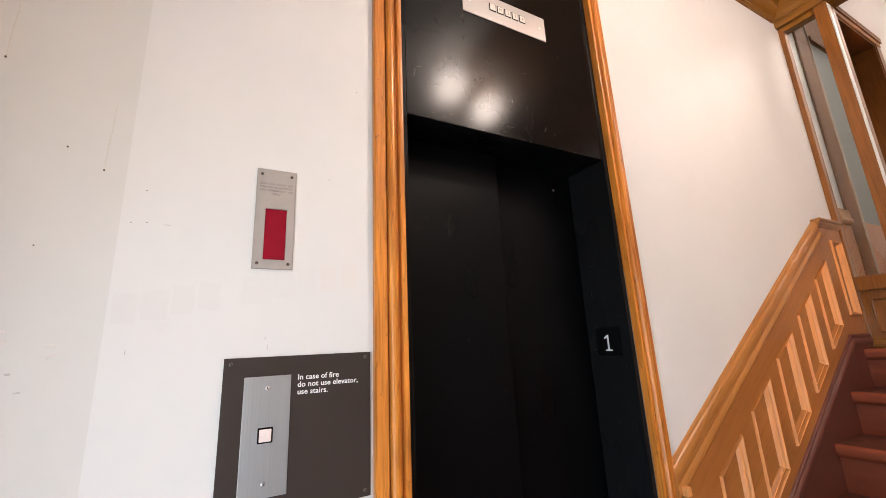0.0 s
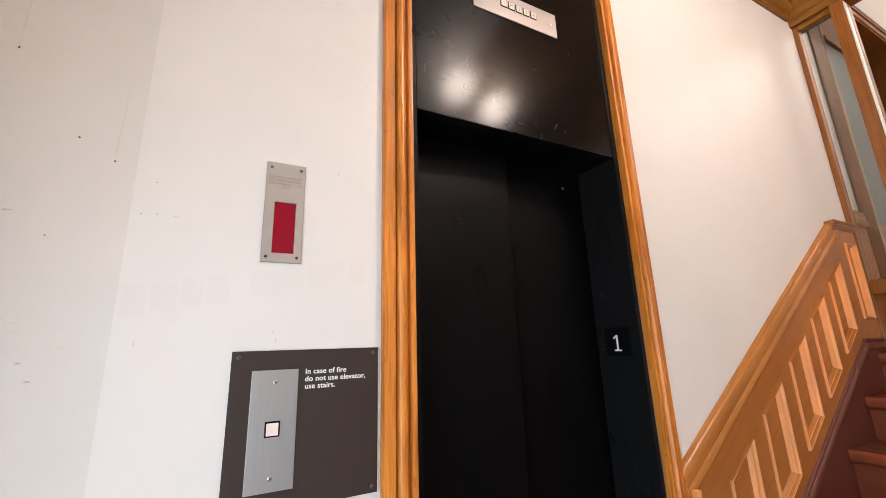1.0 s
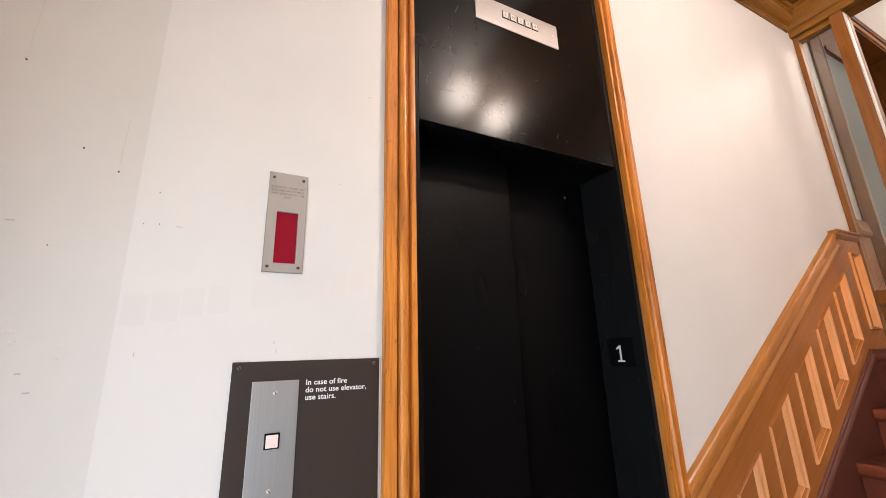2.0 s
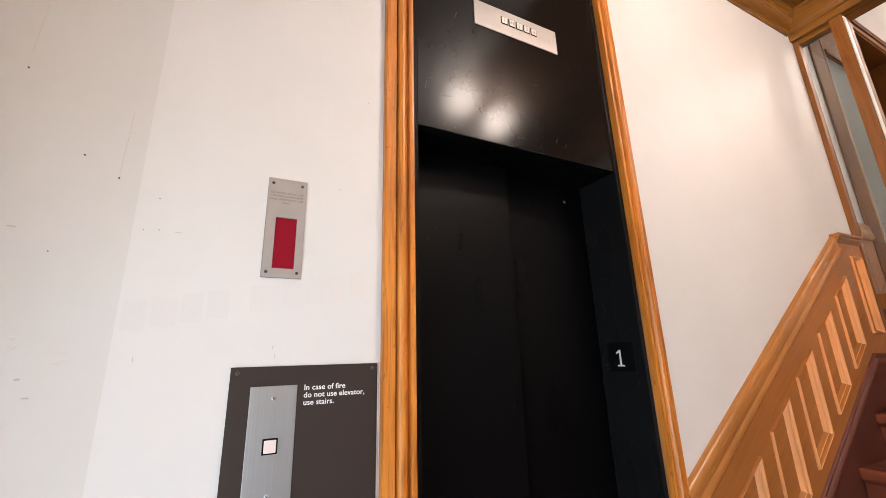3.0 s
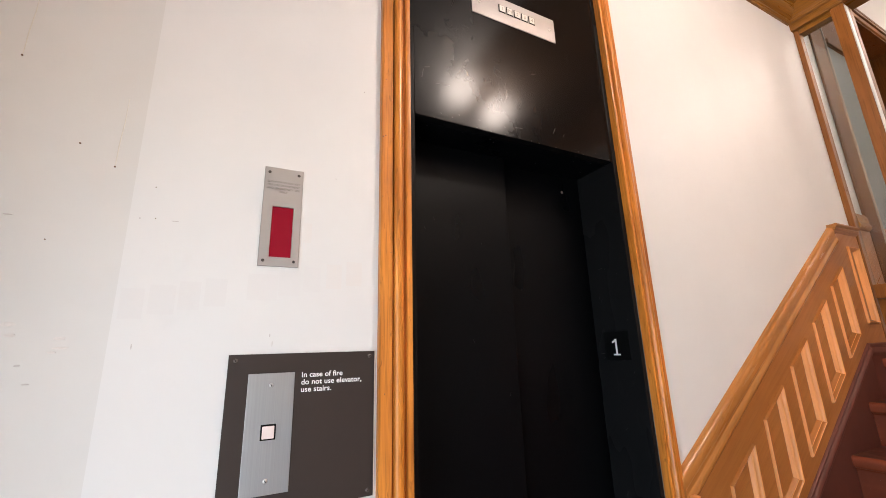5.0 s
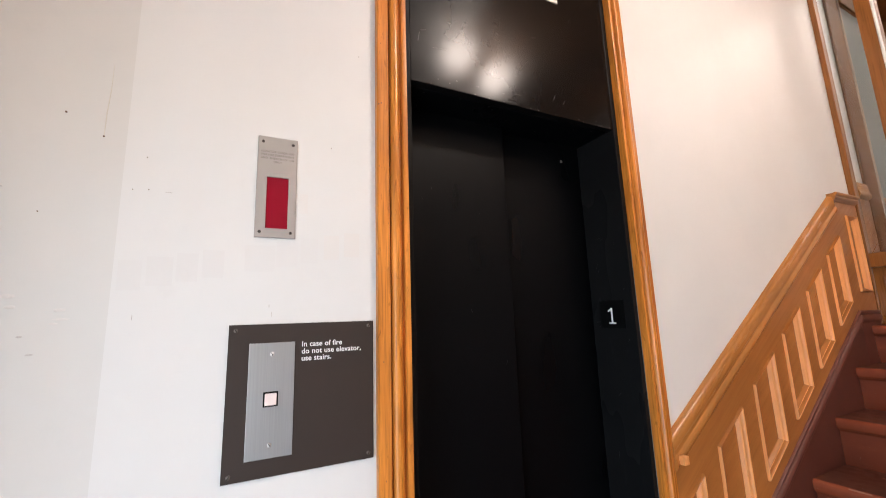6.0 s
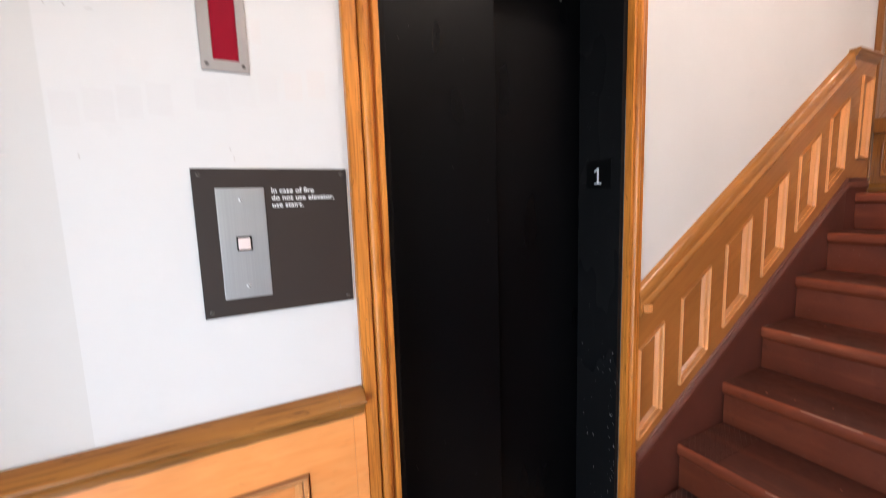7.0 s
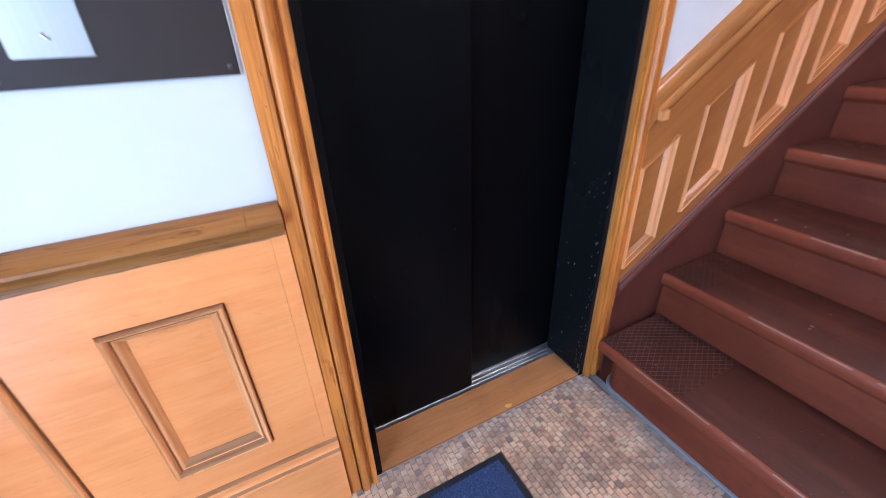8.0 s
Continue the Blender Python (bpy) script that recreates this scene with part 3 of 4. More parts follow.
# paint rubbed off along the nosings, and small chips
bare = plain("bare_rubbed_wood", (0.36, 0.17, 0.105), 0.6, 0, 40, 0.4)
rub = random.Random(7)
for i, (y, z) in enumerate(list(zip(NOSE, TOPS))[:4]):
    for _ in range(14):
        xa = rub.uniform(0.10, 1.5) if rub.random() < 0.35 else rub.uniform(0.42, 1.3)
        ln, wd = rub.uniform(0.02, 0.16), rub.uniform(0.0001, 0.0005)
        st = [(xa + ln * t, wd * (0.15 + math.sin(math.pi * t)) * rub.uniform(0.6, 1.2)) for t in (0.0, 0.25, 0.5, 0.75, 1.0)]
        part("wear_or_glint_edge", loft(bmesh.new(), [[(x, y + 0.0042 + w, z - 0.0012), (x, y + 0.0032, z - 0.0026 + 0.6 * w), (x, y + 0.0026 - 0.4 * w, z - 0.0048 - w), (x, y + 0.006, z - 0.006)] for x, w in st]), bare, stairs)
    for _ in range(3):
        x, yy, r = rub.uniform(0.08, 0.7), y + rub.uniform(0.03, 0.26), rub.uniform(0.0015, 0.0035)
        part("paint_chip", loft(bmesh.new(), [[(x + 1.6 * r * math.cos(a), yy + 0.7 * r * math.sin(a), z + h) for a in [k * math.pi / 3 for k in range(6)]] for h in (-0.001, 0.0016)]), bare, stairs)
# bottom riser with its rounded return to the wall
ring = [(X1, 0.937)] + [(0.120 - 0.055 * math.sin(a), 0.992 - 0.055 * math.cos(a)) for a in [radians(t) for t in range(0, 91, 15)]] + [(0.065, 1.05), (X1, 1.05)]
part("riser", loft(bmesh.new(), [[(x, y, z) for x, y in ring] for z in (FLOOR_Z, 0.128)]), maroon, stairs, smooth=True)
# cement fillet at the foot of the bottom riser
ring2 = [(X1, 0.928)] + [(0.120 - 0.064 * math.sin(a), 0.992 - 0.064 * math.cos(a)) for a in [radians(t) for t in range(0, 91, 15)]] + [(0.056, 1.0), (0.08, 1.0), (0.13, 0.96), (X1, 0.96)]
solid("cement_fillet", loft(bmesh.new(), [[(x, y, z) for x, y in ring2] for z in (FLOOR_Z, 0.004)]), cement, "pale cement fillet at the foot of the stairs", "floor edging", "structure")

# raised diamond tread plates on the two bottom steps
for i, (xa, xb) in enumerate(((0.04, 0.33), (0.03, 0.16))):
    y0, y1, z = NOSE[i] + 0.012, NOSE[i + 1] + 0.020, TOPS[i]
    plate = thing("tread_plate", ((xa + xb) / 2, (y0 + y1) / 2, z), "painted diamond-pattern tread plate on a stair step", "tread plate", "stair tread plates")
    part("sheet", boxes((xa, xb, y0, y1, z, z + 0.0012)), tread_dark, plate)
    bm = bmesh.new()
    step = 0.0165
    for sgn in (1, -1):
        for k in range(-30, 60):
            # lines at 60 degrees across the plate
            dx, dy = 0.5, 0.866 * sgn
            px = xa + k * step * 1.15
            ps = []
            ya = y0 if sgn > 0 else y1
            t0 = max(0, (xa - px) / dx)
            t1 = min((y1 - y0) / 0.866, (xb - px) / dx)
            if t1 - t0 < 0.01:
                continue
            p, q = Vector((px + dx * t0, ya + dy * t0)), Vector((px + dx * t1, ya + dy * t1))
            nrm = Vector((-dy, dx)) * 0.0008
            loft(bm, [[(*(c + nrm), z + 0.0010), (*c, z + 0.0022), (*(c - nrm), z + 0.0010)] for c in (p, q)])
    ridges = part("raised_pattern", bm, worn_ridge if i == 0 else tread_dark, plate, "worn raised ridges")
    tagged(ridges, kind="stuff")

# ---- elevator entrance ----
ent = thing("elevator_entrance", (0, 0.5, 0), "black enamelled steel elevator door frame with transom panel", "elevator frame", kind="structure")
part("transom_panel", boxes((-0.03, -0.001, 0.1095, 0.884, 2.036, 2.93)), black, ent, "satin black transom panel with scratches")
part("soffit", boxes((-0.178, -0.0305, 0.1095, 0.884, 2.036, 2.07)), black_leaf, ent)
part("jamb", boxes((-0.20, 0.001, 0.0885, 0.1085, 0, 2.93), bev=0.0015), black, ent)
part("jamb", boxes((-0.178, 0.001, 0.885, 0.9035, 0, 2.93), bev=0.0015), black_jamb, ent, "chipped black jamb")
part("head_pocket", boxes((-0.30, -0.24, 0.05, 1.0, 1.99, 2.4)), void, ent)
plate = part("number_plate", boxes((-0.139, -0.035, 0.883, 0.885, 1.338, 1.434), bev=0.0006), frame_black, ent, "black square floor number plate")
one = [(-0.1025, 1.354), (-0.0735, 1.354), (-0.0735, 1.3585), (-0.0847, 1.3595), (-0.0847, 1.4085), (-0.0905, 1.4085), (-0.1035, 1.3995), (-0.1035, 1.3945), (-0.0917, 1.3990), (-0.0917, 1.3595), (-0.1025, 1.3585)]
part("floor_number", loft(bmesh.new(), [[(x, y, z) for x, z in one] for y in (0.8829, 0.8821)]), white_ink, ent, "white floor number")

# scratches and rubs on the transom and jamb
scratch_mat = plain("grey_scratch", (0.024, 0.022, 0.021), 0.5, 0, 200, 0.5)
for y, z, ln, ang, w in ((0.135, 2.175, 0.030, 80, 0.0012), (0.150, 2.20, 0.018, 20, 0.001), (0.20, 2.155, 0.05, 6, 0.0007), (0.245, 2.47, 0.03, 70, 0.0008), (0.62, 2.10, 0.022, 65, 0.0009),
                         (0.66, 2.09, 0.016, 60, 0.0007), (0.55, 2.30, 0.020, 15, 0.0006), (0.72, 2.42, 0.015, 75, 0.0006), (0.33, 2.62, 0.04, 40, 0.0006), (0.47, 2.075, 0.03, 4, 0.0007)):
    d = Vector((math.cos(radians(ang)), math.sin(radians(ang)))) * ln / 2
    n = Vector((-d.y, d.x)).normalized() * w
    c = Vector((y, z))
    part("scratch", loft(bmesh.new(), [[(-0.001, *(c + k * d + n)), (-0.0006, *(c + k * d)), (-0.001, *(c + k * d - n))] for k in (-1, 0, 1)]), scratch_mat, ent)
# pale strip carries the highlight on the jamb's worn edge as colour
edge_glint = plain("rubbed_glint_grey", (0.20, 0.195, 0.19), 0.4, 0.3, 60, 0.6)
part("wear_or_glint_edge", boxes((0.0008, 0.0022, 0.9012, 0.9028, 0.02, 1.62)), edge_glint, ent, "grey strip for the rubbed, glinting edge of the jamb")
chip_mat = plain("bare_chipped_metal", (0.34, 0.33, 0.32), 0.45, 0.3, 200, 0.3)
for _ in range(80):
    z = 0.03 + 0.75 * random.random() ** 2.2
    x = random.choice((random.uniform(-0.17, -0.005), random.uniform(-0.03, -0.002)))
    r = 0.0006 + 0.0020 * random.random() ** 2
    ring_ = [(x + r * math.cos(a) * random.uniform(0.5, 1.2), z + 1.8 * r * math.sin(a) * random.uniform(0.5, 1.2)) for a in [2 * math.pi * i / 6 for i in range(6)]]
    part("paint_chip", loft(bmesh.new(), [[(a, yy, b) for a, b in ring_] for yy in (0.8852, 0.8845)]), chip_mat, ent)
for k in range(34):
    foot = k % 3 == 0
    z = random.uniform(0.003, 0.008) if foot else 0.004 + 0.5 * random.random() ** 2.5
    x = random.uniform(-0.13, -0.004) if foot else random.uniform(-0.006, -0.0015)
    a_, b_ = (random.uniform(0.002, 0.006), random.uniform(0.0006, 0.0015)) if foot else (random.uniform(0.0006, 0.0014), random.uniform(0.002, 0.008))
    ring_ = [(x + a_ * math.cos(t) * random.uniform(0.6, 1.1), z + b_ * math.sin(t) * random.uniform(0.6, 1.1)) for t in [2 * math.pi * i / 6 for i in range(6)]]
    part("paint_chip", loft(bmesh.new(), [[(a, yy, b) for a, b in ring_] for yy in (0.8852, 0.8845)]), chip_mat, ent)

for _ in range(26):
    y = 0.115 + 0.765 * random.random()
    h, w = random.uniform(0.0006, 0.0016), random.uniform(0.0012, 0.006)
    z = 2.0368 + (0.0 if random.random() < 0.6 else random.uniform(0, 0.03))
    ring_ = [(y + w * math.cos(a) * random.uniform(0.5, 1.2), z + h * (1 + math.sin(a)) * random.uniform(0.6, 1.2)) for a in [2 * math.pi * i / 6 for i in range(6)]]
    part("paint_chip", loft(bmesh.new(), [[(xx, a, b) for a, b in ring_] for xx in (-0.0012, -0.0006)]), scratch_mat, ent)
for x, z, ln, ang in ((-0.12, 1.66, 0.022, 8), (-0.10, 1.655, 0.012, 20), (-0.05, 1.63, 0.006, 60), (-0.135, 1.56, 0.020, 70), (-0.128, 1.545, 0.014, 62), (-0.03, 1.47, 0.008, 30), (-0.15, 1.36, 0.018, 5), (-0.145, 1.345, 0.010, 15),
                      (-0.03, 1.30, 0.008, 75), (-0.09, 1.12, 0.014, 40), (-0.12, 0.92, 0.02, 80), (-0.06, 0.80, 0.012, 65), (-0.02, 0.64, 0.02, 85), (-0.14, 0.55, 0.015, 78)):
    d = Vector((math.cos(radians(ang)), math.sin(radians(ang)))) * ln / 2
    n = Vector((-d.y, d.x)).normalized() * 0.0006
    c = Vector((x, z))
    part("scratch", loft(bmesh.new(), [[((c + k * d + n).x, 0.8852, (c + k * d + n).y), ((c + k * d).x, 0.8846, (c + k * d).y), ((c + k * d - n).x, 0.8852, (c + k * d - n).y)] for k in (-1, 0, 1)]), scratch_mat, ent)
doors = thing("elevator_door", (-0.16, 0.5, 0), "closed two-panel sliding elevator door in black enamel", "elevator door")
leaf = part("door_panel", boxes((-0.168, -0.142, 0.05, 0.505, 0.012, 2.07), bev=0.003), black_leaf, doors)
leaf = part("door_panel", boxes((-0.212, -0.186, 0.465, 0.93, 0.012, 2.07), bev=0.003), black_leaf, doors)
part("key_hole", disc(bmesh.new(), (-0.1862, 0.805, 1.975), 0.006, 0.0015), screw_metal, doors, "small round steel key hole", True)

# small nicks in the enamel of the leaves and under the transom
nick = random.Random(5)
for _ in range(12):
    y, z, ln, ang = nick.uniform(0.12, 0.49), nick.uniform(0.15, 1.85), nick.uniform(0.004, 0.014), radians(nick.uniform(60, 120))
    d, n = Vector((math.cos(ang), math.sin(ang))) * ln / 2, Vector((-math.sin(ang), math.cos(ang))) * 0.0006
    c = Vector((y, z))
    part("nick", loft(bmesh.new(), [[(-0.1421, *(c + k * d + n)), (-0.1416, *(c + k * d)), (-0.1421, *(c + k * d - n))] for k in (-1, 0, 1)]), scratch_mat, doors)
for _ in range(14):
    x, y, r = nick.uniform(-0.12, -0.034), nick.uniform(0.14, 0.86), nick.uniform(0.0008, 0.0022)
    part("paint_chip", loft(bmesh.new(), [[(x + r * math.cos(a), y + 1.6 * r * math.sin(a), z) for a in [k * math.pi / 3 for k in range(6)]] for z in (2.0364, 2.0355)]), chip_mat if r < 0.0014 else scratch_mat, ent)

# threshold: tan board, grooved sill, running gap, cab sill
solid("threshold_board", boxes((-0.134, -0.001, 0.1095, 0.884, -0.03, 0.0025), bev=0.001), ply, "worn tan wooden threshold board", "threshold", "structure")
sill = thing("door_sill", (-0.2, 0.5, -0.02), "grooved aluminium elevator door sill", "door sill", kind="structure")
bm = bmesh.new()
prof = [(-0.1345, -0.03), (-0.1345, 0.002)]
x = -0.1345
for w, d in ((0.010, 0), (0.006, 1), (0.010, 0), (0.006, 1), (0.012, 0), (0.016, 2), (0.010, 0), (0.006, 1), (0.014, 0), (0.016, 2), (0.018, 0)):
    h = 0.002 if d == 0 else (-0.002 if d == 1 else -0.014)
    prof += [(x, h), (x - w, h)]
    x -= w
prof += [(x, -0.03)]
clean = [prof[0]]
for p in prof[1:]:
    if p != clean[-1]:
        clean.append(p)
part("grooved_plate", loft(bmesh.new(), [[(a, y, b) for a, b in clean] for y in (0.05, 0.93)]), alu, sill)
part("cab_sill", boxes((-0.42, -0.30, 0.05, 0.93, -0.03, 0.002), bev=0.001), alu, sill)
part("strike_jamb", boxes((-0.262, -0.2145, 0.9035, 0.945, 0.002, 2.4)), steel_z, sill, "bright steel strike jamb")

cab = thing("elevator_cab", (-1.1, 0.5, 0), "elevator cab with cream walls and brown floor", "elevator cab")
part("cab_floor", boxes((-1.75, -0.421, -0.35, 1.25, -0.05, 0.0)), cab_floor, cab)
part("cab_wall", boxes((-1.75, -0.46, 1.21, 1.25, 0.0, 2.3)), cream, cab)
part("cab_wall", boxes((-1.75, -1.71, -0.31, 1.21, 0.0, 2.3)), cream, cab)
part("cab_wall", boxes((-1.75, -0.46, -0.35, -0.31, 0.0, 2.3)), cream, cab)
part("cab_base", boxes((-1.70, -0.50, 1.20, 1.2095, 0.0, 0.11)), rubber, cab, "black rubber base strip")
part("return_post", boxes((-0.46, -0.40, 0.93, 1.25, 0.003, 2.3)), steel_z, cab, "brushed steel return post")
part("cab_ceiling", boxes((-1.75, -0.42, -0.35, 1.25, 2.3, 2.34)), cream, cab)
solid("shaft_lining", boxes((-1.95, -1.85, -0.6, 1.5, -0.1, 3.6), (-1.85, -0.255, -0.6, -0.5, -0.1, 3.6), (-1.85, -0.255, 1.4, 1.5, -0.1, 3.6)), void, "dark elevator shaft lining", "shaft", "structure")

# ---- fittings on the walls ----


def screw(c, r, material, parent, axis="x"):
    b = disc(bmesh.new(), c, r, r * 0.35, axis, 14, r * 0.15)
    s = part("screw", b, material, parent, smooth=True)
    ang = random.uniform(0, 3.1)
    dy, dz = math.cos(ang) * r * 0.8, math.sin(ang) * r * 0.8
    hx = c[0] + r * 0.52
    n = Vector((-dz, dy)).normalized() * r * 0.13
    bb = loft(bmesh.new(), [[(hx, c[1] + k * dy + n.x, c[2] + k * dz + n.y), (hx + 0.0002, c[1] + k * dy, c[2] + k * dz), (hx, c[1] + k * dy - n.x, c[2] + k * dz - n.y)] for k in (-1, 1)])
    part("slot", bb, frame_black, s)


call = thing("call_panel", (0.002, -0.147, 1.1), "dark brown elevator call panel with steel faceplate", "call panel")
part("backing", boxes((0.0, 0.004, -0.2935, 0.0005, 1.098, 1.3925), bev=0.0008), sign_brown, call)
part("backing_edge", boxes((0.0, 0.0036, 0.0012, 0.0028, 1.100, 1.391)), cream, call, "pale cut edge of the panel")
part("faceplate", boxes((0.004, 0.0062, -0.2555, -0.1685, 1.133, 1.3545), bev=0.0006), steel_brush, call, "brushed steel faceplate")
part("button_bezel", boxes((0.0062, 0.0085, -0.2265, -0.1985, 1.2295, 1.2585), bev=0.0012), frame_black, call)
part("button", boxes((0.0085, 0.0112, -0.2235, -0.2015, 1.2325, 1.2555), bev=0.0015), button_glow, call, "lit square call button")
for y, z in ((-0.2125, 1.3315), (-0.2115, 1.1575)):
    screw((0.0062, y, z), 0.0042, screw_metal, call)
for y, z in ((-0.281, 1.381), (-0.011, 1.382), (-0.011, 1.110), (-0.281, 1.110)):
    screw((0.004, y, z), 0.0042, dark_screw, call)
lettering("In case of fire\ndo not use elevator,\nuse stairs.", 0.0150, white_ink, (0.0044, -0.1555, 1.3435), "x", call, "notice", "white lettering", spacing=1.03, bold=0.00022, line=0.97)

key = thing("key_box", (0.002, -0.216, 1.57), "grey metal fire key box with red break-glass window", "key box")
ring_o = [(-0.2575, 1.5745), (-0.1755, 1.5745), (-0.1755, 1.8035), (-0.2575, 1.8035)]
ring_i = [(-0.2365, 1.5955), (-0.1925, 1.5955), (-0.1925, 1.7105), (-0.2365, 1.7105)]
rings = [[(0.0, *p) for p in ring_o], [(0.0035, *p) for p in ring_o], [(0.0045, *p) for p in inset(ring_o, 0.001)], [(0.0045, *p) for p in inset(ring_i, -0.0006)], [(0.0035, *p) for p in ring_i], [(-0.001, *p) for p in ring_i]]
part("plate", loft(bmesh.new(), rings, close=False), zinc, key, smooth=True)
part("red_window", boxes((0.0, 0.0012, -0.2368, -0.1922, 1.5952, 1.7108)), crimson, key, "deep red glass window")
for y, z in ((-0.2475, 1.7905), (-0.1855, 1.7905), (-0.2475, 1.5865), (-0.1855, 1.5865)):
    screw((0.0045, y, z), 0.0034, dark_screw, key)
lettering("ELEVATOR  DOOR  KEY\nFOR FIRE DEPARTMENT\nAND  EMERGENCY  USE\nONLY", 0.0062, grey_ink, (0.0047, -0.2165, 1.7665), "x", key, "notice", "tiny engraved lettering", "CENTER", 1.05, 0.0, 1.25, 0.0002)

ind = thing("floor_indicator", (0.0, 0.492, 2.465), "brushed steel floor indicator plate above the elevator", "floor indicator")
part("plate", boxes((-0.001, 0.0022, 0.316, 0.670, 2.467, 2.568), bev=0.0006), steel_y, ind)
for k, ch in enumerate("1M234"):
    yc = 0.4365 + 0.0318 * k
    bz = part("lamp_bezel", boxes((0.0022, 0.0042, yc - 0.0135, yc + 0.0135, 2.5085, 2.5385), bev=0.001), frame_black, ind)
    tl = part("lamp_tile", boxes((0.0042, 0.0056, yc - 0.0110, yc + 0.0110, 2.5112, 2.5358), bev=0.0008), zinc, ind)
    lettering(ch, 0.019, grey_ink, (0.0058, yc, 2.517), "x", ind, "floor_mark", "", "CENTER")
for y in (0.345, 0.645):
    screw((0.0022, y, 2.518), 0.004, screw_metal, ind)

# shadows of letters once fixed to the wall, now only blank blocks
gl = thing("sign_shadow", (0, -0.25, 1.5), "faint pale marks of removed letters on white wall", "wall stain")
letters = [(-0.480, 0.036), (-0.437, 0.042), (-0.390, 0.036), (-0.347, 0.038), (-0.272, 0.058), (-0.212, 0.044), (-0.162, 0.036), (-0.113, 0.034), (-0.068, 0.036)]
for k, (y, w) in enumerate(letters):
    z0 = 1.462 + 0.083 * (y + 0.48) / 0.44
    m_ = ghost_warm if k > 6 else ghost
    part("letter_mark", boxes((-0.001, 0.0004, y, y + w, z0, z0 + 0.056)), m_, gl)
part("letter_mark", boxes((-0.001, 0.0004, -0.168, -0.150, 1.634, 1.680)), ghost_warm, gl)


def fleck(y, z, ry, rz, material, name, label, category):
    n = 9
    b = loft(bmesh.new(), [[(-0.002 + h, y + s * ry * math.cos(a) * random.uniform(0.8, 1.1), z + s * rz * math.sin(a) * random.uniform(0.8, 1.1)) for a in [2 * math.pi * i / n for i in range(n)]] for h, s in ((0, 1), (0.0021, 1), (0.0024, 0.6))])
    return solid(name, b, material, label, category)


for y, z in ((-0.5805, 1.792), (-0.5225, 1.754), (-0.689, 1.952)):
    fleck(y, z, 0.0017, 0.0020, dark_mark, "nail_hole", "small dark nail hole in the white wall", "nail hole")
for y, z in ((-0.452, 1.722), (-0.6, 1.60), (-0.470, 1.655), (-0.445, 1.657), (-0.1, 1.80), (-0.035, 2.06)):
    fleck(y, z, 0.0011, 0.0012, dark_mark, "nail_hole", "tiny dark pin hole in the white wall", "nail hole")
for y, z, ry, rz in ((-0.412, 1.655, 0.0075, 0.0008), (-0.655, 1.640, 0.007, 0.0012), (-0.685, 1.637, 0.006, 0.001), (-0.452, 1.412, 0.001, 0.006), (-0.2165, 1.412, 0.001, 0.006), (-0.222, 1.430, 0.001, 0.004), (-0.60, 1.385, 0.004, 0.002), (-0.585, 1.355, 0.005, 0.0015)):
    fleck(y, z, ry, rz, scuff, "scuff", "small grey scuff on the painted wall", "scuff mark")
for y0, z0, ln in ((-0.5225, 1.756, 0.15), (-0.689, 1.954, 0.16)):
    solid("drip_stain", loft(bmesh.new(), [[(-0.002, y0 + dy - w, z0 + ln * k), (-0.0010, y0 + dy, z0 + ln * k), (-0.002, y0 + dy + w, z0 + ln * k)] for k, dy, w in ((0, 0, 0.0012), (0.3, 0.0005, 0.0017), (0.63, 0.003, 0.0014), (1, 0.0035, 0.0006))]), drip, "thin yellow-brown drip stain above a nail hole", "stain")
red_scuff = plain("reddish_scuff", (0.63, 0.585, 0.55), 0.6, 0, 220, 0.12)
for y, z, ry, rz in ((-0.622, 1.452, 0.010, 0.004), (-0.617, 1.434, 0.008, 0.003), (-0.553, 1.428, 0.009, 0.003), (-0.549, 1.412, 0.012, 0.002), (-0.56, 1.405, 0.006, 0.002)):
    fleck(y, z, ry, rz, red_scuff, "scuff", "faint reddish scuff on the painted wall", "scuff mark")

# ---- landing screen with sidelight ----
scr = thing("landing_screen", (0.15, 2.78, 1.283), "varnished oak screen with a tall glass sidelight", "screen")
Y0, Y1 = 2.745, 2.80
part("stile", boxes((0.0005, 0.027, Y0, Y1, 1.283, 3.30), bev=0.003), oak_post, scr)
part("post", boxes((0.190, 0.250, Y0 - 0.02, Y1 + 0.05, 1.283, 3.30), bev=0.004), oak_post, scr)
# added white strip: the bright highlight along the post's right edge
part("edge_highlight", boxes((0.2505, 0.256, Y0 - 0.018, Y0 + 0.02, 1.283, 3.28), bev=0.002), white, scr, "white strip standing in for the post's edge highlight")
part("sill_rail", boxes((0.0275, 0.1895, Y0 - 0.012, Y1, 1.585, 1.662), bev=0.006), oak_post, scr)
part("top_rail", boxes((0.0275, 0.1895, Y0, Y1, 3.268, 3.30), bev=0.004), oak_x, scr)
part("lower_panel", boxes((0.0275, 0.1895, Y0 + 0.012, Y1, 1.283, 1.584)), oak_post, scr)
bm = loft(bmesh.new(), [[(x, Y0 + 0.012 - h, z) for x, z in inset([(0.060, 1.36), (0.170, 1.36), (0.170, 1.545), (0.060, 1.545)], d)] for d, h in PANEL[2:7]], close=False)
part("panel_moulding", bm, oak_post, scr, smooth=True)
part("base_moulding", boxes((0.0275, 0.1895, Y0 - 0.004, Y0 + 0.0115, 1.283, 1.33), bev=0.004), oak_x, scr)
pane = part("glass_pane", boxes((0.025, 0.192, 2.772, 2.776, 1.655, 3.27)), pane_glass, scr, "old clear glass pane")
pane.visible_shadow = False
beam = thing("oak_beam", (1.0, 2.78, 3.30), "stepped oak beam over the landing screen", "beam", kind="structure")
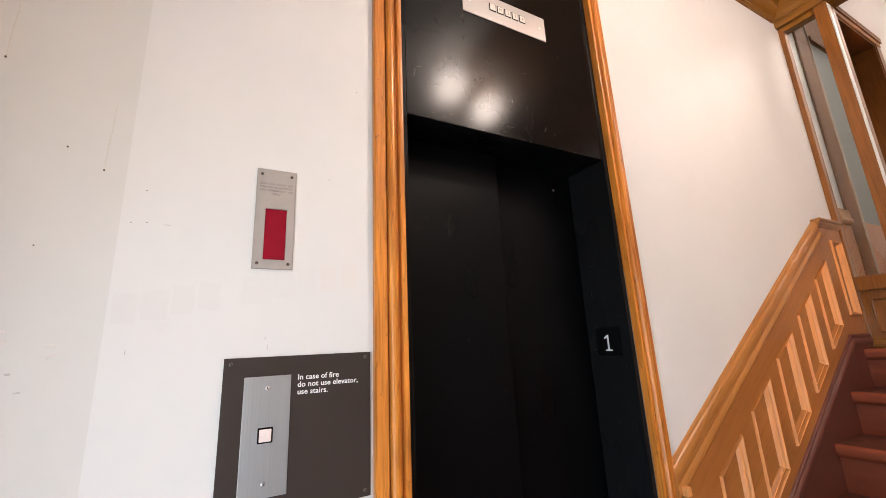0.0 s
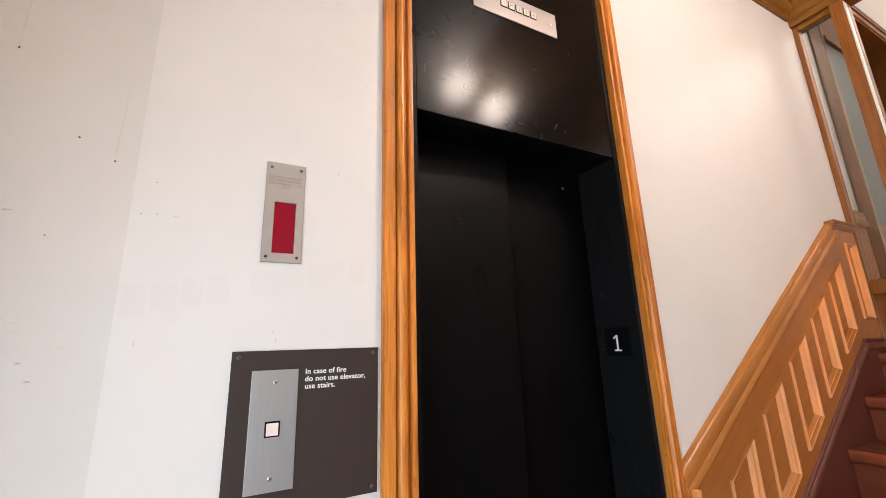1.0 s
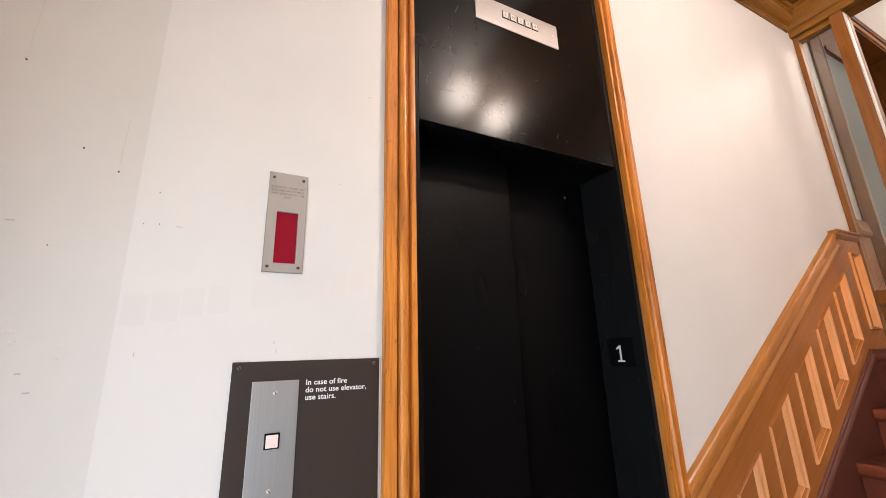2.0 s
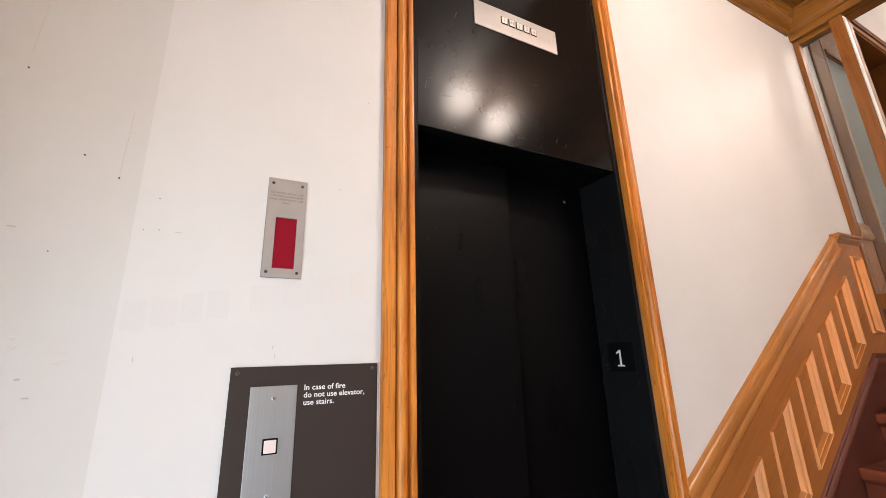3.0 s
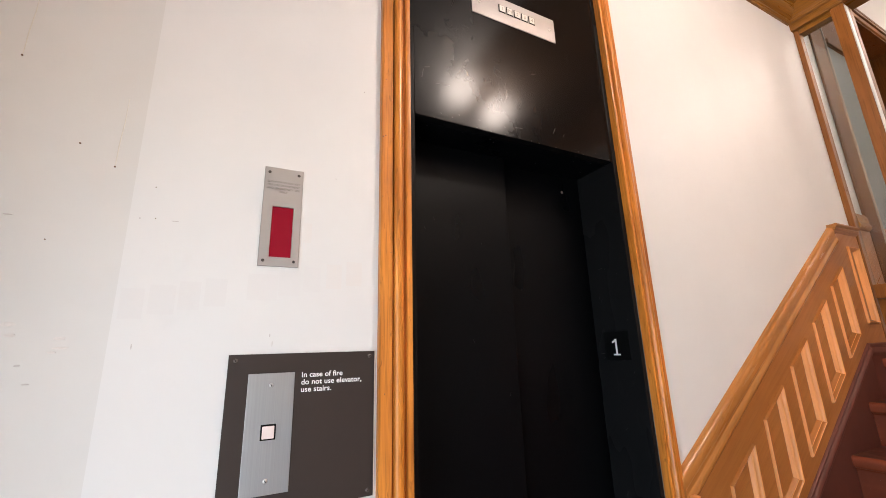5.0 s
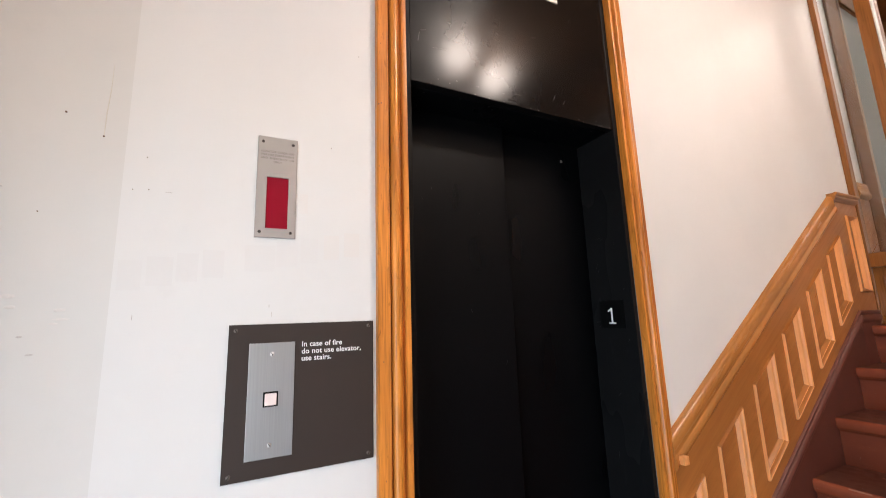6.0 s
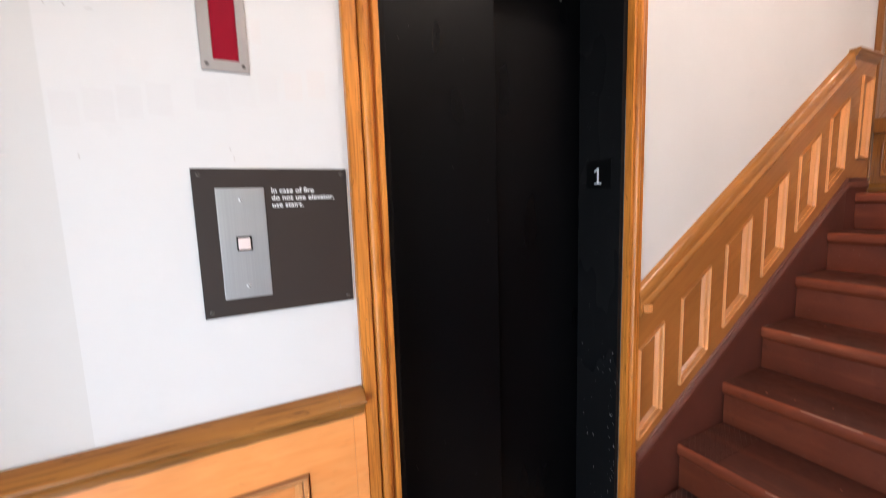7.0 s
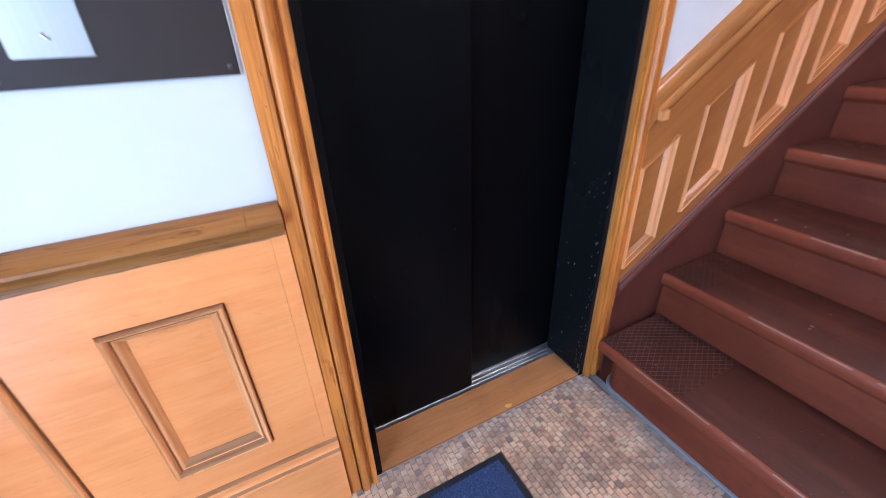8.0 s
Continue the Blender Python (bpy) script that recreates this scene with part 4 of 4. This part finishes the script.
part("beam_body", boxes((0.0005, 2.6, 2.742, 2.86, 3.3005, 3.62)), oak_x, beam)
BEAM = [(2.742, 3.302), (2.722, 3.302), (2.716, 3.315), (2.716, 3.345), (2.706, 3.352), (2.700, 3.372), (2.690, 3.385), (2.690, 3.462), (2.678, 3.470), (2.672, 3.50), (2.60, 3.50), (2.60, 3.56), (2.742, 3.56)]
part("beam_moulding", loft(bmesh.new(), [[(x, y, z) for y, z in BEAM] for x in (0.0005, 2.6)]), oak_x, beam, smooth=True)
CROWN = [(0.0, 0.0), (0.010, 0.0), (0.016, 0.012), (0.018, 0.030), (0.030, 0.040), (0.046, 0.068), (0.056, 0.095), (0.058, 0.115), (0.070, 0.122), (0.074, 0.150), (0.15, 0.150), (0.15, 0.22), (0.0, 0.22)]
solid("crown_moulding", loft(bmesh.new(), [[(x, y, 3.335 + dz) for x, dz in CROWN] for y in (0.0, 2.695)]), oak_crown, "stepped oak crown moulding along the ceiling", "crown moulding", "structure", True)
solid("oak_soffit", boxes((0.0, 2.6, 1.2, 2.74, 3.57, 3.60)), oak_crown, "oak boarded ceiling soffit above the stairs", "ceiling", "structure")

# beyond the screen: chair rail, wainscot, a wooden upright and a cased doorway
far = thing("landing_wainscot", (0, 3.3, 1.3), "dark oak wainscot and uprights along the landing wall", "wainscot", kind="structure")
part("board", boxes((0.0, 0.012, 2.805, 3.66, 1.283, 2.03)), oak_stair, far)
part("rail_length", swept([(x, dz) for x, dz in SRAIL], [(2.805, 2.12), (2.955, 2.12)]), oak_y, far, smooth=True)
part("upright", boxes((0.0, 0.014, 2.975, 3.160, 1.283, 4.1), bev=0.004), dull_brown, far)
part("edge_strip", boxes((0.0, 0.020, 3.161, 3.178, 1.283, 4.1), bev=0.003), pale_brown, far, "pale worn edge strip")
part("grey_board", boxes((0.0, 0.010, 3.179, 3.66, 2.03, 3.36)), grey_paint, far, "blue-grey painted panel")
part("head_board", boxes((0.0, 0.016, 3.179, 3.66, 3.361, 4.3), bev=0.003), dull_brown, far)
part("head_bead", boxes((0.0165, 0.030, 3.179, 3.66, 3.365, 3.40), bev=0.004), dull_brown, far)
dr = thing("landing_door", (0, 4.43, 1.283), "closed brown door in a deep oak casing", "door")
for a, b in ((3.67, 3.77), (4.70, 4.80)):
    part("casing_upright", boxes((0.0005, 0.03, a, b, 1.283, 3.86), bev=0.005), oak_post, dr)
part("casing_head", boxes((0.0005, 0.034, 3.67, 4.80, 3.8605, 3.96), bev=0.005), oak_y, dr)
for a, b in ((3.771, 3.786), (4.684, 4.699)):
    part("reveal_board", boxes((-0.249, 0.022, a, b, 1.283, 3.844)), oak_post, dr)
part("reveal_board", boxes((-0.249, 0.022, 3.771, 4.699, 3.8445, 3.8600)), oak_post, dr)
for k, (x, w) in enumerate(((0.0345, 0.012), (0.0405, 0.006))):
    part("head_bead", boxes((0.030, x + w, 3.66, 4.81, 3.90 + 0.03 * k, 3.922 + 0.03 * k), bev=0.004), oak_post, dr)
part("door_leaf", boxes((-0.235, -0.195, 3.787, 4.683, 1.283, 3.844)), oak_post, dr)

# ---- lamps on the hall ceiling ----
lamp = thing("ceiling_lamp", (1.53, 1.14, 3.60), "round opal glass ceiling lamp on brass collar", "ceiling lamp", "hall ceiling lamps")


def globe(c, r):
    b = bmesh.new()
    bmesh.ops.create_uvsphere(b, u_segments=20, v_segments=12, radius=r)
    bmesh.ops.translate(b, verts=b.verts, vec=c)
    return b


brass = plain("brass_collar", (0.62, 0.42, 0.16), 0.3, 1.0)
part("globe", globe((1.53, 1.14, 3.42), 0.125), globe_glow, lamp, smooth=True)
part("collar", disc(bmesh.new(), (1.53, 1.14, 3.535), 0.045, 0.065, "z"), brass, lamp)
copy_thing(lamp, pose(1.68, 1.59, 3.60))
# added fill lamp, out of view, to brighten the landing beyond the screen
tagged(copy_thing(lamp, pose(1.7, 5.3, 4.78)), "added unseen opal lamp that lights the landing")

# ---- door mat ----
mt = thing("door_mat", (0.42, 0.1, 0.0), "blue carpet door mat with black rubber border", "door mat")
MX0, MX1, MY0, MY1 = 0.118, 0.72, -0.46, 0.452
ring = [(MX0, MY0), (MX1, MY0), (MX1, MY1), (MX0, MY1)]
bm = loft(bmesh.new(), [[(*p, z) for p in inset(ring, d)] for d, z in ((0, FLOOR_Z), (0, 0.002), (0.004, 0.005), (0.022, 0.006), (0.026, 0.004))], close=True)
part("rubber_border", bm, rubber, mt)
bm = bmesh.new()
nx, ny = 60, 90
grid = [[bm.verts.new((MX0 + 0.023 + (MX1 - MX0 - 0.046) * i / nx, MY0 + 0.023 + (MY1 - MY0 - 0.046) * j / ny, 0.009 + random.uniform(-0.0015, 0.0015))) for j in range(ny + 1)] for i in range(nx + 1)]
for i in range(nx):
    for j in range(ny):
        bm.faces.new((grid[i][j], grid[i + 1][j], grid[i + 1][j + 1], grid[i][j + 1]))
part("carpet", bm, blue_pile, mt, "tufted blue carpet", True)
bm = bmesh.new()
for _ in range(9000):
    x, y = random.uniform(MX0 + 0.024, MX0 + 0.33), random.uniform(MY1 - 0.40, MY1 - 0.024)
    a, l, w = random.uniform(0, 6.283), random.uniform(0.004, 0.008), 0.0009
    d = Vector((math.cos(a), math.sin(a)))
    n = Vector((-d.y, d.x)) * w
    h = random.uniform(0.004, 0.007)
    vs = [bm.verts.new(p) for p in ((x + n.x, y + n.y, 0.008), (x - n.x, y - n.y, 0.008), (x + d.x * l - n.x, y + d.y * l - n.y, 0.008 + h), (x + d.x * l + n.x, y + d.y * l + n.y, 0.008 + h))]
    bm.faces.new(vs)
tuft = part("pile_tufts", bm, blue_pile, mt, "loose carpet tufts")
tagged(tuft, kind="stuff")
tuft.name = "tufting"

# scraps lying about
yellow = plain("yellow_scrap", (0.75, 0.42, 0.06), 0.7, 0, 80, 0.3)
sc = [(-0.010 + 0.009 * math.cos(a) * random.uniform(0.5, 1.1), 0.573 + 0.017 * math.sin(a) * random.uniform(0.5, 1.1)) for a in [2 * math.pi * i / 9 for i in range(9)]]
solid("leaf_scrap", loft(bmesh.new(), [[(x, y, z) for x, y in sc] for z in (0.0025, 0.0045)]), yellow, "small dry yellow leaf scrap on the threshold", "leaf scrap")

# ---- mosaic floor tiles ----
grout = paint("brown_dirty_grout", (0.33, 0.245, 0.19), (0.23, 0.160, 0.115), 0.9, 160, 0.4)
rim = [(0.004, -0.90), (1.40, -0.90), (1.40, 0.915)] + [(1.40 - 0.0526 * k, 0.912 + random.uniform(-0.010, 0.006)) for k in range(1, 24)] + [(0.10, 0.915), (0.004, 0.915)]
part("grout", loft(bmesh.new(), [[(x, y, z) for x, y in rim] for z in (-0.02, -0.0032)]), grout, floor, "dirty brown grout between tiles")
TX, TY, GAP = 0.0205, 0.0188, 0.0014
tm = bmesh.new()
r0 = [(-TX / 2 + GAP / 2, -TY / 2 + GAP / 2), (TX / 2 - GAP / 2, -TY / 2 + GAP / 2), (TX / 2 - GAP / 2, TY / 2 - GAP / 2), (-TX / 2 + GAP / 2, TY / 2 - GAP / 2)]
loft(tm, [[(x, y, FLOOR_Z) for x, y in r0], [(x, y, -0.001) for x, y in r0], [(x * 0.94, y * 0.93, 0.0) for x, y in r0]])
tile_mesh = bpy.data.meshes.new("tile")
tm.to_mesh(tile_mesh)
tm.free()
tile_mesh.materials.append(tile_each)
verts, faces, single = [], [], 0
cell = [tuple(v.co) for v in tile_mesh.vertices]
poly = [tuple(p.vertices) for p in tile_mesh.polygons]
for j in range(96):
    y = 0.915 - TY * j
    for i in range(69):
        x = 0.012 + TX * (i + (0.5 if j % 2 else 0.0) + random.uniform(-0.05, 0.05))
        if x > 1.4 or (y > 0.90 and x < 0.12):
            continue
        if x < 0.085 and random.random() < 0.04:
            continue
        jit = Vector((random.uniform(-0.0006, 0.0006), random.uniform(-0.0006, 0.0006), random.uniform(-0.0007, 0.0004)))
        turn = Matrix.Translation(Vector((x, y, 0)) + jit) @ Matrix.Rotation(random.uniform(-0.085, 0.085), 4, "Z") @ Matrix.Diagonal((random.uniform(0.86, 1.04), random.uniform(0.90, 1.04), 1.0, 1.0))
        if 0.50 < y and x < 0.44 and single < 300:
            ob = new("tile", tile_mesh)
            ob.parent, ob.matrix_basis = floor, turn
            single += 1
        else:
            o = len(verts)
            verts += [tuple(turn @ Vector(c)) for c in cell]
            faces += [tuple(o + k for k in p) for p in poly]
me = bpy.data.meshes.new("tile_field")
me.from_pydata(verts, [], faces)
me.materials.append(tile_rest)
field = new("tile_field", me)
field.parent = floor
tagged(field, "small worn beige and brown mosaic tiles", kind="stuff")
